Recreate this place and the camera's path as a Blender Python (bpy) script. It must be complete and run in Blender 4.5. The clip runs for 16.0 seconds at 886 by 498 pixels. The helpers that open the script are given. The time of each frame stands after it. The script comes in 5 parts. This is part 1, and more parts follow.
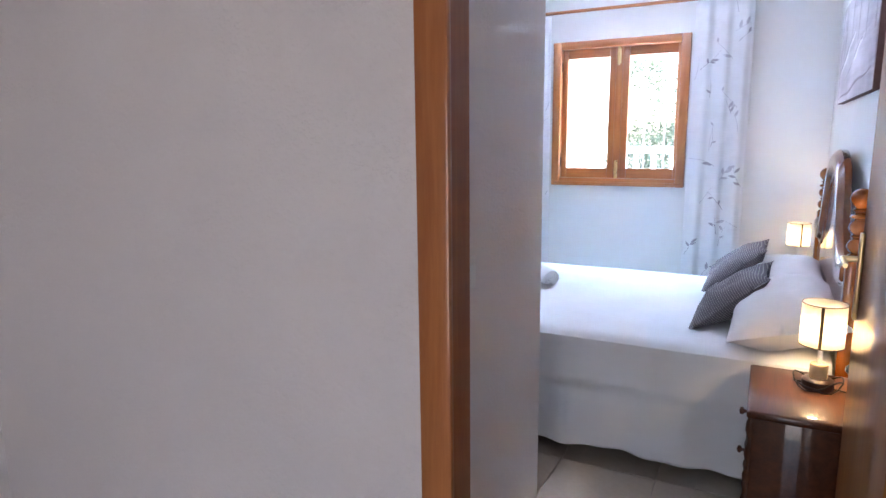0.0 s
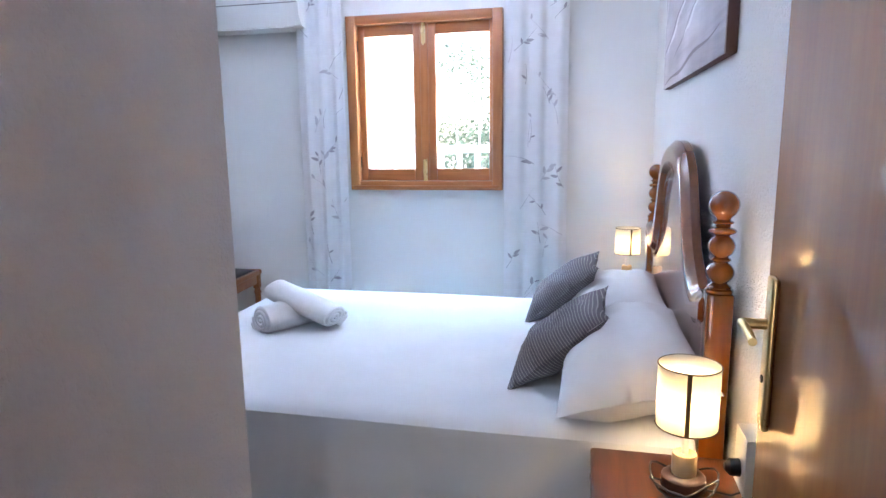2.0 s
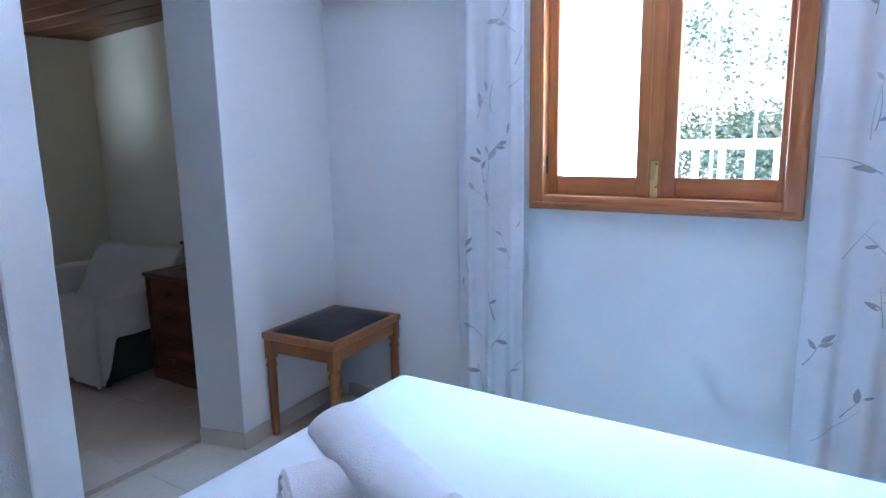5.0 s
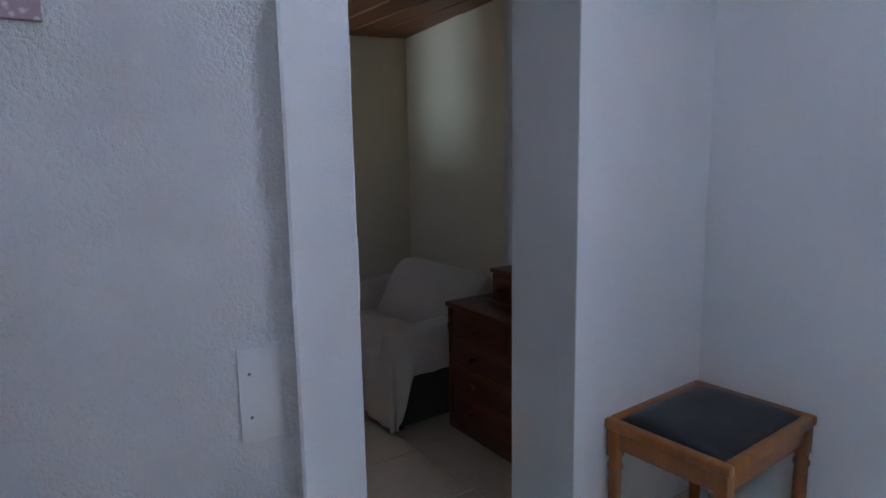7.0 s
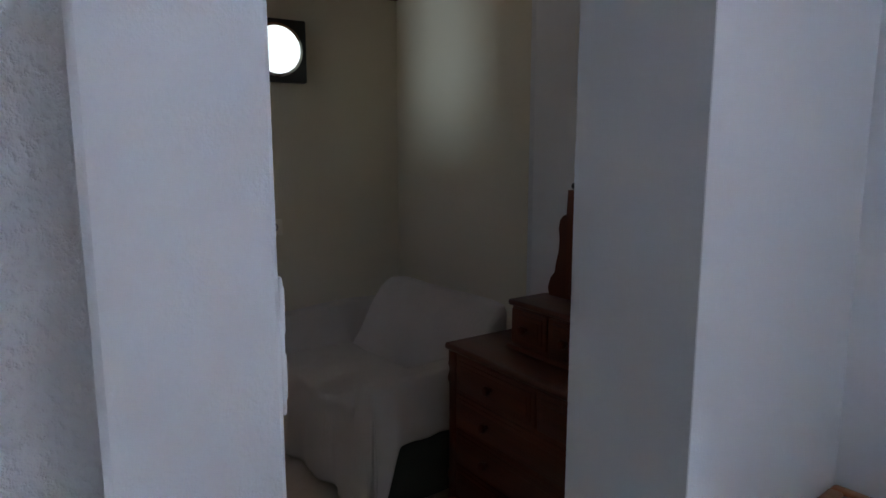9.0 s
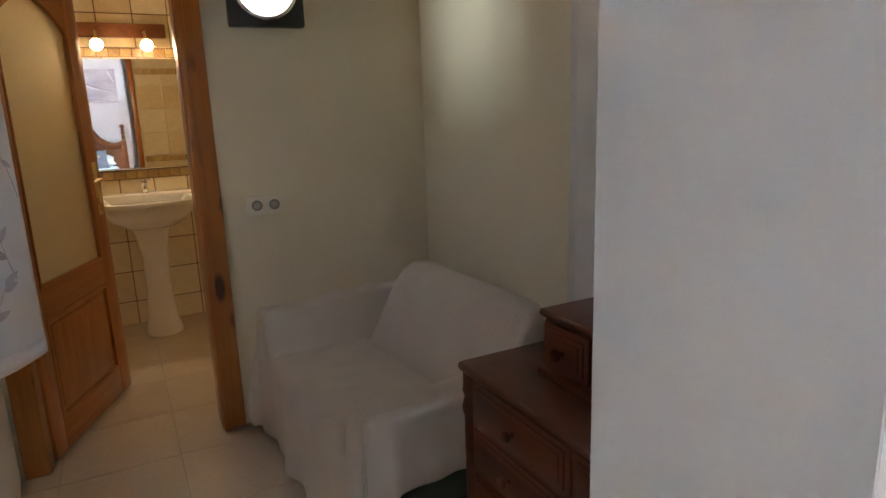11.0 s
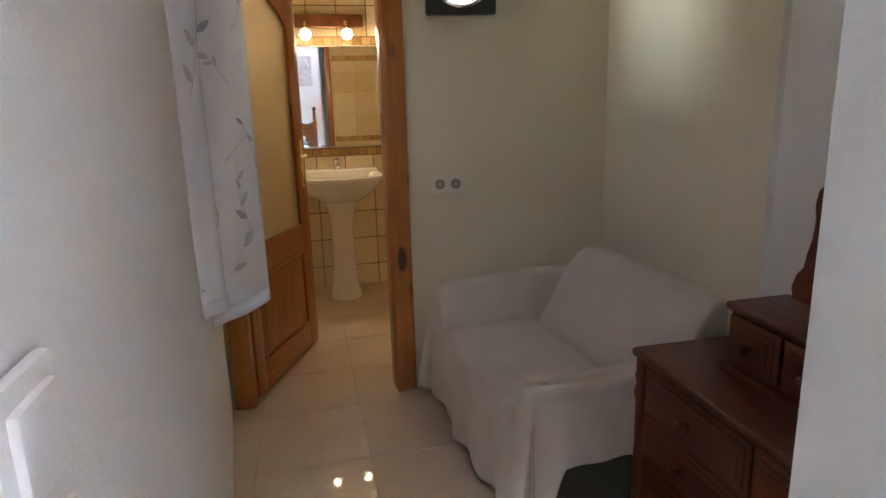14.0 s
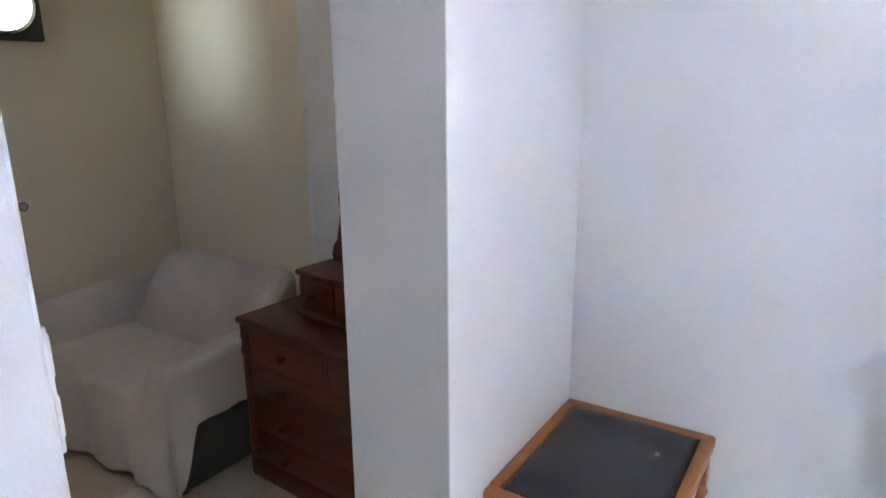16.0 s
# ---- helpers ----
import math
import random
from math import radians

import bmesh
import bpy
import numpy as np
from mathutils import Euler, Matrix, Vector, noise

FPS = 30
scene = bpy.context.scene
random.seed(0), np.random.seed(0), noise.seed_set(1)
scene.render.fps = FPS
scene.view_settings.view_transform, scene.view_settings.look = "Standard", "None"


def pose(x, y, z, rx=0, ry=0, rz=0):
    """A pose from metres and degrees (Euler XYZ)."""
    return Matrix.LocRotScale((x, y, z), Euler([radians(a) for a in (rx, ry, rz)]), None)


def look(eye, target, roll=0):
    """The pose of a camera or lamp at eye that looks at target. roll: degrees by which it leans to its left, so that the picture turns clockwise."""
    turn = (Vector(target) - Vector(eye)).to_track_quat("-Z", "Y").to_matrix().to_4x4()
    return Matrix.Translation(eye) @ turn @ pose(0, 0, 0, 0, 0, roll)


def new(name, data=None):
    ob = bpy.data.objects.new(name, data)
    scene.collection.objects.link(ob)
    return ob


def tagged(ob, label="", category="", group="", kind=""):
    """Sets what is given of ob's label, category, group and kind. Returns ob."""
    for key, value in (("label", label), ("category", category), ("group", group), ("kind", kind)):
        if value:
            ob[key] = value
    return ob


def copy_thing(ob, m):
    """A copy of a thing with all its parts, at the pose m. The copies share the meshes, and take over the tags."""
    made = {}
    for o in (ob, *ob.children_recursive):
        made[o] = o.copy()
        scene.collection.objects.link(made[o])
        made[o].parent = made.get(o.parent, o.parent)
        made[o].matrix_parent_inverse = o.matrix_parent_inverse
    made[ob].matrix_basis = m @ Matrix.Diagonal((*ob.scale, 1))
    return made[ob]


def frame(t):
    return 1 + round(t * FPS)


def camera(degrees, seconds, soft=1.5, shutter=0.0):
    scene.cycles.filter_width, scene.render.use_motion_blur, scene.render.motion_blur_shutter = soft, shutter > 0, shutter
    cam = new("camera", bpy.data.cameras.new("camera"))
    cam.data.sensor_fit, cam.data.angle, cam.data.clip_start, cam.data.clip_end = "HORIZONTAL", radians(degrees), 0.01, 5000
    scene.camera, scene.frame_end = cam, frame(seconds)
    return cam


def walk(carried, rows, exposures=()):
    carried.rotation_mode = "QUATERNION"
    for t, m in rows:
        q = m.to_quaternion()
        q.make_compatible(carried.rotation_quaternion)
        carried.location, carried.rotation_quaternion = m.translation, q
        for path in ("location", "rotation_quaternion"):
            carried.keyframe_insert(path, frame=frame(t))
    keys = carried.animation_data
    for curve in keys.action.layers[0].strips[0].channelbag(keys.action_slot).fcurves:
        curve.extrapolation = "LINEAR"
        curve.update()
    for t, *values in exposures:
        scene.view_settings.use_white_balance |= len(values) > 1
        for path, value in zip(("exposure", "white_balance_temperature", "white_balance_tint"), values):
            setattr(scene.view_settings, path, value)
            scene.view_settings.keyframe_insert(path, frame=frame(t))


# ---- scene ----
cam = camera(71.0, 16.0)
PATH = [
    (0, (2.632, -4.794, 1.428), (1.724, -3.047, 1.077), -0.6),
    (0.5, (2.568, -4.615, 1.411), (1.921, -2.754, 1.065), -0.4),
    (1, (2.56, -4.39, 1.404), (2.064, -2.483, 1.06), -0.5),
    (1.5, (2.568, -4.112, 1.413), (2.113, -2.196, 1.066), -0.7),
    (2, (2.598, -3.83, 1.376), (2.159, -1.911, 1.027), -0.8),
    (2.5, (2.616, -3.559, 1.365), (2.179, -1.639, 1.015), -0.8),
    (3, (2.583, -3.317, 1.352), (2.139, -1.398, 1.004), -0.8),
    (3.2, (2.579, -3.208, 1.349), (2.107, -1.297, 0.997), -0.6),
    (5.5, (1.981, -2.224, 1.351), (0.685, -0.739, 1.014), -1.2),
    (6, (1.762, -2.125, 1.359), (0.236, -0.874, 1.033), -1.0),
    (6.5, (1.545, -2.043, 1.359), (-0.082, -0.925, 1.036), -0.9),
    (7, (1.311, -1.967, 1.345), (-0.338, -0.879, 1.031), -1.0),
    (7.5, (1.041, -1.929, 1.355), (-0.597, -0.83, 1.03), -0.45),
    (8, (0.845, -1.876, 1.328), (-0.785, -0.757, 1.008), -0.2),
    (8.5, (0.725, -1.728, 1.276), (-0.903, -0.603, 0.985), 0.1),
    (11, (0.249, -1.103, 1.283), (-1.483, -0.203, 0.847), -2.0),
    (11.5, (0.198, -1.088, 1.259), (-1.615, -0.367, 0.821), -1.9),
    (12, (0.163, -1.102, 1.266), (-1.7, -0.526, 0.823), -1.9),
    (12.5, (0.155, -1.106, 1.262), (-1.734, -0.632, 0.81), -1.9),
    (13, (0.169, -1.117, 1.274), (-1.731, -0.693, 0.814), -1.8),
    (13.5, (0.216, -1.139, 1.283), (-1.687, -0.734, 0.819), -1.8),
    (14, (0.291, -1.183, 1.281), (-1.608, -0.763, 0.817), -1.6),
    (14.5, (0.373, -1.232, 1.291), (-1.484, -0.652, 0.828), -1.5),
    (15, (0.488, -1.302, 1.301), (-1.262, -0.451, 0.837), -1.5),
    (15.5, (0.595, -1.418, 1.294), (-0.909, -0.18, 0.841), -1.1),
    (16, (0.716, -1.586, 1.393), (-0.439, -0.029, 0.902), -0.6),
]
EXPOSURE = [(0, 2.68, 6450, 17), (0.6, 2.28, 6450, 17), (1.5, 2.58, 6550, 16), (2.3, 2.50, 6300, 14), (3.2, 2.12, 5800, 13), (5.3, 2.17, 5600, 13), (6.0, 2.0, 6450, 13),
            (7.0, 1.42, 6400, 15), (8.5, 1.22, 6600, 15), (9.6, 1.9, 7300, 15), (10.8, 2.65, 8500, 16), (12.0, 3.62, 8300, 17), (12.5, 3.80, 8200, 17), (13.0, 3.74, 8100, 17),
            (14.0, 3.02, 8100, 17), (14.5, 2.74, 8100, 17), (15.0, 2.82, 7700, 17), (16.0, 2.98, 7300, 16)]
walk(cam, [(t, look(eye, target, roll)) for t, eye, target, roll in PATH], EXPOSURE)

# ---- light ----
world = bpy.data.worlds.new("sky")
scene.world = world
world.use_nodes = True
wn = world.node_tree.nodes
sky = wn.new("ShaderNodeTexSky")
sky.sky_type = "NISHITA"
sky.sun_disc = False
sky.sun_elevation, sky.sun_rotation = radians(45), radians(112)
world.node_tree.links.new(sky.outputs[0], wn["Background"].inputs[0])
wn["Background"].inputs[1].default_value = 0.14


def lamp(name, kind, power, color, m, size=(1, 1), spread=180):
    data = bpy.data.lights.new(name, kind)
    data.energy, data.color = power, color
    if kind == "AREA":
        data.shape, data.size, data.size_y, data.spread = "RECTANGLE", size[0], size[1], radians(spread)
    elif kind == "SUN":
        data.angle = radians(0.6)
    else:
        data.shadow_soft_size = size[0]
    ob = new(name, data)
    ob.matrix_world = m
    return ob


lamp("sun", "SUN", 5.0, (1, 0.95, 0.87), look((10, -4, 10.8), (0, 0, 0)))
# area lamps that stand in for daylight through the openings
lamp("window_daylight", "AREA", 950, (0.30, 0.63, 1.0), look((1.8, 2.0, 4.5), (1.5, -0.8, 0.5)), (6.0, 1.5))
# hidden upward fill, added in place of light bounced off the terrace
lamp("terrace_bounce_fill", "AREA", 450, (0.62, 0.74, 1.0), look((1.7, 1.7, 0.15), (1.4, -1.0, 2.4)), (3.4, 1.2))
lamp("alcove_daylight", "AREA", 2.4, (0.58, 0.80, 1.0), look((-1.60, -2.70, 1.14), (-1.62, 0.0, 1.75)), (0.25, 0.25), 120)
# added fill for the hall walls; its source there is made up
lamp("hall_fill", "AREA", 1.0, (1.0, 0.90, 0.94), look((2.55, -6.62, 1.1), (1.7, -3.2, 1.1)), (0.5, 1.8))

# ---- materials ----
def rgb(*c):
    return (*c, 1.0)


class Nodes:
    """A material under construction."""

    def __init__(self, name):
        self.mat = bpy.data.materials.new(name)
        self.mat.use_nodes = True
        self.tree = self.mat.node_tree
        self.bsdf = self.tree.nodes["Principled BSDF"]

    def add(self, kind, **inputs):
        n = self.tree.nodes.new(kind)
        for key, value in inputs.items():
            n.inputs[key.replace("_", " ")].default_value = value
        return n

    def link(self, a, b):
        self.tree.links.new(a, b)

    def coords(self, scale=(1, 1, 1), rot=(0, 0, 0), source="Object"):
        tc = self.add("ShaderNodeTexCoord")
        mp = self.add("ShaderNodeMapping", Scale=scale, Rotation=rot)
        self.link(tc.outputs[source], mp.inputs[0])
        return mp.outputs[0]

    def noise(self, vec, scale, detail=4, rough=0.55, distortion=0.0):
        n = self.add("ShaderNodeTexNoise", Scale=scale, Detail=detail, Roughness=rough, Distortion=distortion)
        self.link(vec, n.inputs["Vector"])
        return n.outputs["Fac"]

    def ramp(self, fac, stops):
        r = self.tree.nodes.new("ShaderNodeValToRGB")
        while len(r.color_ramp.elements) < len(stops):
            r.color_ramp.elements.new(0.5)
        for e, (p, c) in zip(r.color_ramp.elements, stops):
            e.position, e.color = p, rgb(*c)
        self.link(fac, r.inputs[0])
        return r.outputs[0]

    def mix(self, fac, a, b, blend="MIX"):
        m = self.tree.nodes.new("ShaderNodeMix")
        m.data_type, m.blend_type = "RGBA", blend
        for value, i in ((fac, 0), (a, 6), (b, 7)):
            if hasattr(value, "is_linked"):
                self.link(value, m.inputs[i])
            else:
                m.inputs[i].default_value = value
        return m.outputs[2]

    def bump(self, height, strength, distance):
        b = self.add("ShaderNodeBump", Strength=strength, Distance=distance)
        self.link(height, b.inputs["Height"])
        self.link(b.outputs[0], self.bsdf.inputs["Normal"])

    def set(self, **inputs):
        for key, value in inputs.items():
            socket = self.bsdf.inputs[key.replace("_", " ")]
            if hasattr(value, "is_linked"):
                self.link(value, socket)
            else:
                socket.default_value = value
        return self.mat


def plaster(name, tint, relief=0.35, scale=60):
    n = Nodes(name)
    v = n.coords()
    stain = n.noise(v, 1.3, 5)
    col = n.ramp(stain, ((0.3, [c * 0.955 for c in tint]), (0.7, tint)))
    fine = n.noise(v, scale * 2.2, 3, 0.6)
    pits = n.ramp(fine, ((0.36, (0, 0, 0)), (0.50, (0.7, 0.7, 0.7)), (0.72, (1, 1, 1))))
    lump = n.noise(v, 16, 3)
    h = n.mix(0.3, pits, lump)
    n.bump(h, relief, 0.008)
    return n.set(Base_Color=col, Roughness=0.82)


def wood(name, dark, light, rough=0.3, axis=2, coat=0.0, knots=False, scale=1.0, gloss=0.12, spec=0.5):
    n = Nodes(name)
    s = [26 * scale, 26 * scale, 26 * scale]
    s[axis] = 1.6 * scale
    info = n.tree.nodes.new("ShaderNodeObjectInfo")
    v = n.coords(s)
    shift = n.tree.nodes.new("ShaderNodeVectorMath")
    shift.operation = "MULTIPLY_ADD"
    n.link(info.outputs["Random"], shift.inputs[0])
    shift.inputs[1].default_value = (40, 40, 40)
    n.link(v, shift.inputs[2])
    v = shift.outputs[0]
    grain = n.noise(v, 1.0, 6, 0.65, 0.6)
    fine = n.noise(v, 5.0, 4, 0.7)
    col = n.ramp(grain, ((0.28, dark), (0.5, [(a + b) / 2 for a, b in zip(dark, light)]), (0.72, light)))
    col = n.mix(0.18, col, n.ramp(fine, ((0.35, dark), (0.65, light))))
    if knots:
        k = n.add("ShaderNodeTexVoronoi", Scale=1.0)
        n.link(n.coords((9, 9, 3.4)), k.inputs["Vector"])
        spot = n.ramp(k.outputs["Distance"], ((0.14, (1, 1, 1)), (0.24, (0, 0, 0))))
        col = n.mix(spot, col, rgb(0.07, 0.018, 0.006))
    n.bump(fine, 0.06, 0.002)
    return n.set(Base_Color=col, Roughness=rough, Coat_Weight=coat, Coat_Roughness=gloss, Specular_IOR_Level=spec)


def cloth(name, tint, weave=500, fold=9, rough=0.9, strength=0.25, through_light=0.0):
    n = Nodes(name)
    v = n.coords()
    big = n.noise(v, fold, 5)
    col = n.ramp(big, ((0.3, [c * 0.94 for c in tint]), (0.7, tint)))
    w = n.noise(v, weave, 2)
    n.bump(n.mix(0.5, big, w), strength, 0.006)
    n.set(Base_Color=col, Roughness=rough, Sheen_Weight=0.15)
    if through_light:
        t = n.add("ShaderNodeBsdfTranslucent")
        n.link(col, t.inputs[0])
        m = n.add("ShaderNodeMixShader", Fac=through_light)
        n.link(n.bsdf.outputs[0], m.inputs[1])
        n.link(t.outputs[0], m.inputs[2])
        n.link(m.outputs[0], n.tree.nodes["Material Output"].inputs[0])
    return n.mat


def plain(name, tint, rough=0.5, metal=0.0, wear=0.06, **more):
    n = Nodes(name)
    f = n.noise(n.coords(), 14, 5)
    col = n.ramp(f, ((0.3, [c * (1 - wear) for c in tint]), (0.7, tint)))
    r = n.ramp(f, ((0.2, [rough * 0.8] * 3), (0.8, [min(1, rough * 1.15)] * 3)))
    return n.set(Base_Color=col, Roughness=r, Metallic=metal, **more)


def ceramic(name, a, b, rough, spread=0.5):
    """Glazed tile whose tone changes from piece to piece."""
    n = Nodes(name)
    info = n.tree.nodes.new("ShaderNodeObjectInfo")
    v = n.coords(source="Object")
    cloud = n.noise(v, 5, 6, 0.6)
    tone = n.mix(spread, n.ramp(cloud, ((0.25, a), (0.75, b))), n.ramp(info.outputs["Random"], ((0.0, a), (1.0, b))))
    speck = n.noise(v, 42, 4, 0.7)
    col = n.mix(0.12, tone, n.ramp(speck, ((0.4, [c * 0.8 for c in a]), (0.6, b))))
    n.bump(cloud, 0.04, 0.003)
    return n.set(Base_Color=col, Roughness=rough)


def ribbed(name, tint):
    """Soft woven throw with faint ribs across it."""
    n = Nodes(name)
    v = n.coords()
    big = n.noise(v, 6, 5)
    rib = n.add("ShaderNodeTexWave", Scale=14.0, Distortion=1.5, Detail=2.0, Detail_Scale=2.0)
    rib.bands_direction = "X"
    n.link(v, rib.inputs["Vector"])
    zone = n.ramp(n.noise(n.coords((1.5, 6, 1.5)), 1.2, 3), ((0.42, (0, 0, 0)), (0.6, (1, 1, 1))))
    ribs = n.mix(1.0, rib.outputs["Fac"], zone, "MULTIPLY")
    col = n.ramp(big, ((0.3, [c * 0.92 for c in tint]), (0.7, tint)))
    n.bump(n.mix(0.35, big, n.mix(0.5, ribs, n.noise(v, 260, 2))), 0.8, 0.008)
    return n.set(Base_Color=col, Roughness=0.93, Sheen_Weight=0.15)


def striped(name):
    n = Nodes(name)
    v = n.coords((1, 1, 1))
    wob = n.noise(v, 6, 3)
    wave = n.add("ShaderNodeTexWave", Scale=32.0, Distortion=0.2, Detail=1.0, Detail_Scale=3.0)
    wave.bands_direction = "X"
    n.link(v, wave.inputs["Vector"])
    line = n.ramp(wave.outputs["Fac"], ((0.84, (0.15, 0.14, 0.155)), (0.95, (0.42, 0.39, 0.38))))
    n.bump(wave.outputs["Fac"], 0.35, 0.004)
    return n.set(Base_Color=n.mix(0.15, line, n.ramp(wob, ((0.3, (0.07, 0.065, 0.08)), (0.7, (0.2, 0.18, 0.18))))), Roughness=0.92)


def glow(name, color, strength):
    n = Nodes(name)
    return n.set(Base_Color=rgb(0.9, 0.9, 0.88), Emission_Color=rgb(*color), Emission_Strength=strength)


def glass(name, rough=0.0, tint=(1, 1, 1)):
    n = Nodes(name)
    return n.set(Base_Color=rgb(*tint), Roughness=rough, Transmission_Weight=1.0, IOR=1.45)


M_WALL = plaster("white_plaster", (0.78, 0.78, 0.77), 0.58, 50)
M_SMOOTH = plaster("smooth_plaster", (0.79, 0.79, 0.78), 0.15, 80)
M_CREAM = plaster("cream_plaster", (0.74, 0.675, 0.52), 0.22, 55)
M_HALL = plaster("hall_plaster", (0.79, 0.76, 0.765), 0.4, 45)
M_BOUNCE_CUT = plaster("bounce_cut_taupe", (0.34, 0.32, 0.32), 0.3, 50)
M_REVEAL_SHADE = plaster("shaded_reveal_plaster", (0.60, 0.60, 0.58), 0.09, 60)
M_CEIL = plaster("ceiling_paint", (0.80, 0.80, 0.79), 0.1)
M_PINE = wood("honey_pine", (0.30, 0.085, 0.022), (0.50, 0.19, 0.055), 0.32, 2, 0.35)
M_PINE_X = wood("honey_pine_across", (0.30, 0.085, 0.022), (0.50, 0.19, 0.055), 0.32, 0, 0.35)
M_PINE_Y = wood("honey_pine_deep", (0.30, 0.085, 0.022), (0.50, 0.19, 0.055), 0.32, 1, 0.35)
M_KNOTTY = wood("knotty_pine", (0.36, 0.105, 0.022), (0.54, 0.21, 0.05), 0.33, 2, 0.4, True)
M_JAMB = wood("oiled_jamb_pine", (0.26, 0.070, 0.018), (0.42, 0.150, 0.042), 0.62, 2)
M_LEAF = wood("varnished_door_wood", (0.27, 0.090, 0.013), (0.38, 0.145, 0.026), 0.5, 2, 0.5, gloss=0.07, scale=0.8, spec=0.15)
M_CHERRY = wood("dark_cherry", (0.075, 0.011, 0.003), (0.165, 0.028, 0.007), 0.40, 0, 0.35, gloss=0.07)
M_CHERRY_Z = wood("dark_cherry_upright", (0.075, 0.011, 0.003), (0.165, 0.028, 0.007), 0.40, 2, 0.35, gloss=0.07)
M_NIGHT = wood("dark_brown_cabinet", (0.055, 0.016, 0.005), (0.115, 0.036, 0.010), 0.45, 1, 0.6, gloss=0.05, spec=0.2)
M_BED = wood("headboard_wood", (0.19, 0.044, 0.006), (0.31, 0.090, 0.013), 0.2, 2, 0.9, gloss=0.04)
M_BED_Y = wood("headboard_wood_across", (0.15, 0.038, 0.009), (0.24, 0.070, 0.018), 0.22, 1, 0.8, gloss=0.04, spec=0.45)
M_STOOL = wood("stool_beech", (0.24, 0.070, 0.014), (0.38, 0.135, 0.03), 0.35, 2, 0.3)
M_BOARD = wood("ceiling_boards", (0.17, 0.055, 0.022), (0.30, 0.11, 0.042), 0.45, 0)
M_LEATHER = plain("black_leatherette", (0.012, 0.013, 0.018), 0.42)
M_SHEET = cloth("white_cotton", (0.80, 0.81, 0.82), 420, 5, 0.85, 0.18)
M_PILLOW = cloth("white_pillowcase", (0.79, 0.79, 0.80), 420, 9, 0.85, 0.3)
M_TOWEL = cloth("white_terry", (0.80, 0.79, 0.80), 260, 30, 0.97, 0.8)
M_THROW = ribbed("cream_throw", (0.68, 0.63, 0.57))
M_SOFA = cloth("dark_green_upholstery", (0.046, 0.056, 0.043), 300, 20, 0.9, 0.5)
M_CURTAIN = cloth("white_voile", (0.84, 0.84, 0.86), 420, 12, 0.85, 0.12, 0.32)
M_INK = cloth("grey_print", (0.42, 0.40, 0.44), 420, 40, 0.85, 0.1, 0.1)
M_INK_PALE = cloth("pale_grey_print", (0.58, 0.56, 0.60), 420, 40, 0.85, 0.1, 0.1)
M_STRIPE = striped("striped_cushion")
M_TILE = ceramic("floor_tile_glaze", (0.54, 0.465, 0.375), (0.64, 0.565, 0.47), 0.055, 0.25)
M_GROUT = plain("grout", (0.50, 0.45, 0.38), 0.9)
M_BATH_TILE = ceramic("bath_tile_glaze", (0.68, 0.51, 0.29), (0.83, 0.75, 0.57), 0.2, 0.75)
M_BATH_GROUT = plain("bath_grout", (0.20, 0.12, 0.06), 0.9)
M_BORDER = ceramic("border_tile_glaze", (0.30, 0.15, 0.05), (0.66, 0.46, 0.22), 0.25, 0.6)
M_CERAMIC = plain("white_ceramic", (0.82, 0.81, 0.78), 0.08, 0, 0.02)
M_CHROME = plain("chrome", (0.75, 0.74, 0.72), 0.12, 1.0)
M_BRASS = plain("polished_brass", (0.72, 0.54, 0.25), 0.3, 1.0)
M_PLASTIC = plain("white_plastic", (0.80, 0.80, 0.79), 0.35, 0, 0.03)
M_IVORY = plain("ivory_plastic", (0.76, 0.71, 0.59), 0.4, 0, 0.03)
M_WELL = plain("pale_grey_socket_well", (0.42, 0.39, 0.34), 0.5)
M_SOCKET = plain("grey_socket_hole", (0.24, 0.23, 0.22), 0.5)
M_BLACK = plain("black_metal", (0.016, 0.016, 0.017), 0.4)
M_CABLE = plain("black_cable", (0.014, 0.012, 0.012), 0.5)
M_SHADE = cloth("lamp_shade_linen", (0.88, 0.82, 0.68), 600, 20, 0.9, 0.1, 0.6)
M_TRIM = plain("shade_seam", (0.10, 0.065, 0.03), 0.8)
M_LAMPWOOD = wood("lamp_ash", (0.55, 0.36, 0.18), (0.72, 0.52, 0.30), 0.5, 2)
M_LAMPBASE = wood("lamp_dark_base", (0.03, 0.016, 0.010), (0.07, 0.035, 0.02), 0.4, 2)
M_BULB = glow("warm_bulb", (1.0, 0.74, 0.44), 60)
M_BATHBULB = glow("bath_bulb", (1.0, 0.82, 0.57), 31)
M_DISC = glow("lit_disc", (0.80, 0.97, 1.0), 0.5)
M_GLASS = glass("clear_glass")
M_FROST = Nodes("frosted_glass").set(Base_Color=rgb(0.96, 0.91, 0.73), Roughness=0.5, Transmission_Weight=0.72, IOR=1.4)
M_MIRROR = Nodes("mirror_silver").set(Base_Color=rgb(0.86, 0.87, 0.86), Roughness=0.015, Metallic=1.0)
M_GRILLE = plain("white_grille_paint", (0.75, 0.76, 0.76), 0.45)
# grey puts the backlit, shaded side of the white bars into their colour
M_BARS = plain("backlit_grille_paint", (0.42, 0.42, 0.42), 0.5)
M_OUT = plaster("outside_render", (0.80, 0.79, 0.76), 0.3, 30)
M_STONE = ceramic("threshold_stone", (0.34, 0.27, 0.20), (0.46, 0.39, 0.31), 0.2)
M_PAVE = plain("terrace_paving", (0.55, 0.52, 0.47), 0.9)
M_LEAVES = cloth("hedge_leaves", (0.085, 0.12, 0.075), 60, 20, 0.5, 0.1, 0.45)
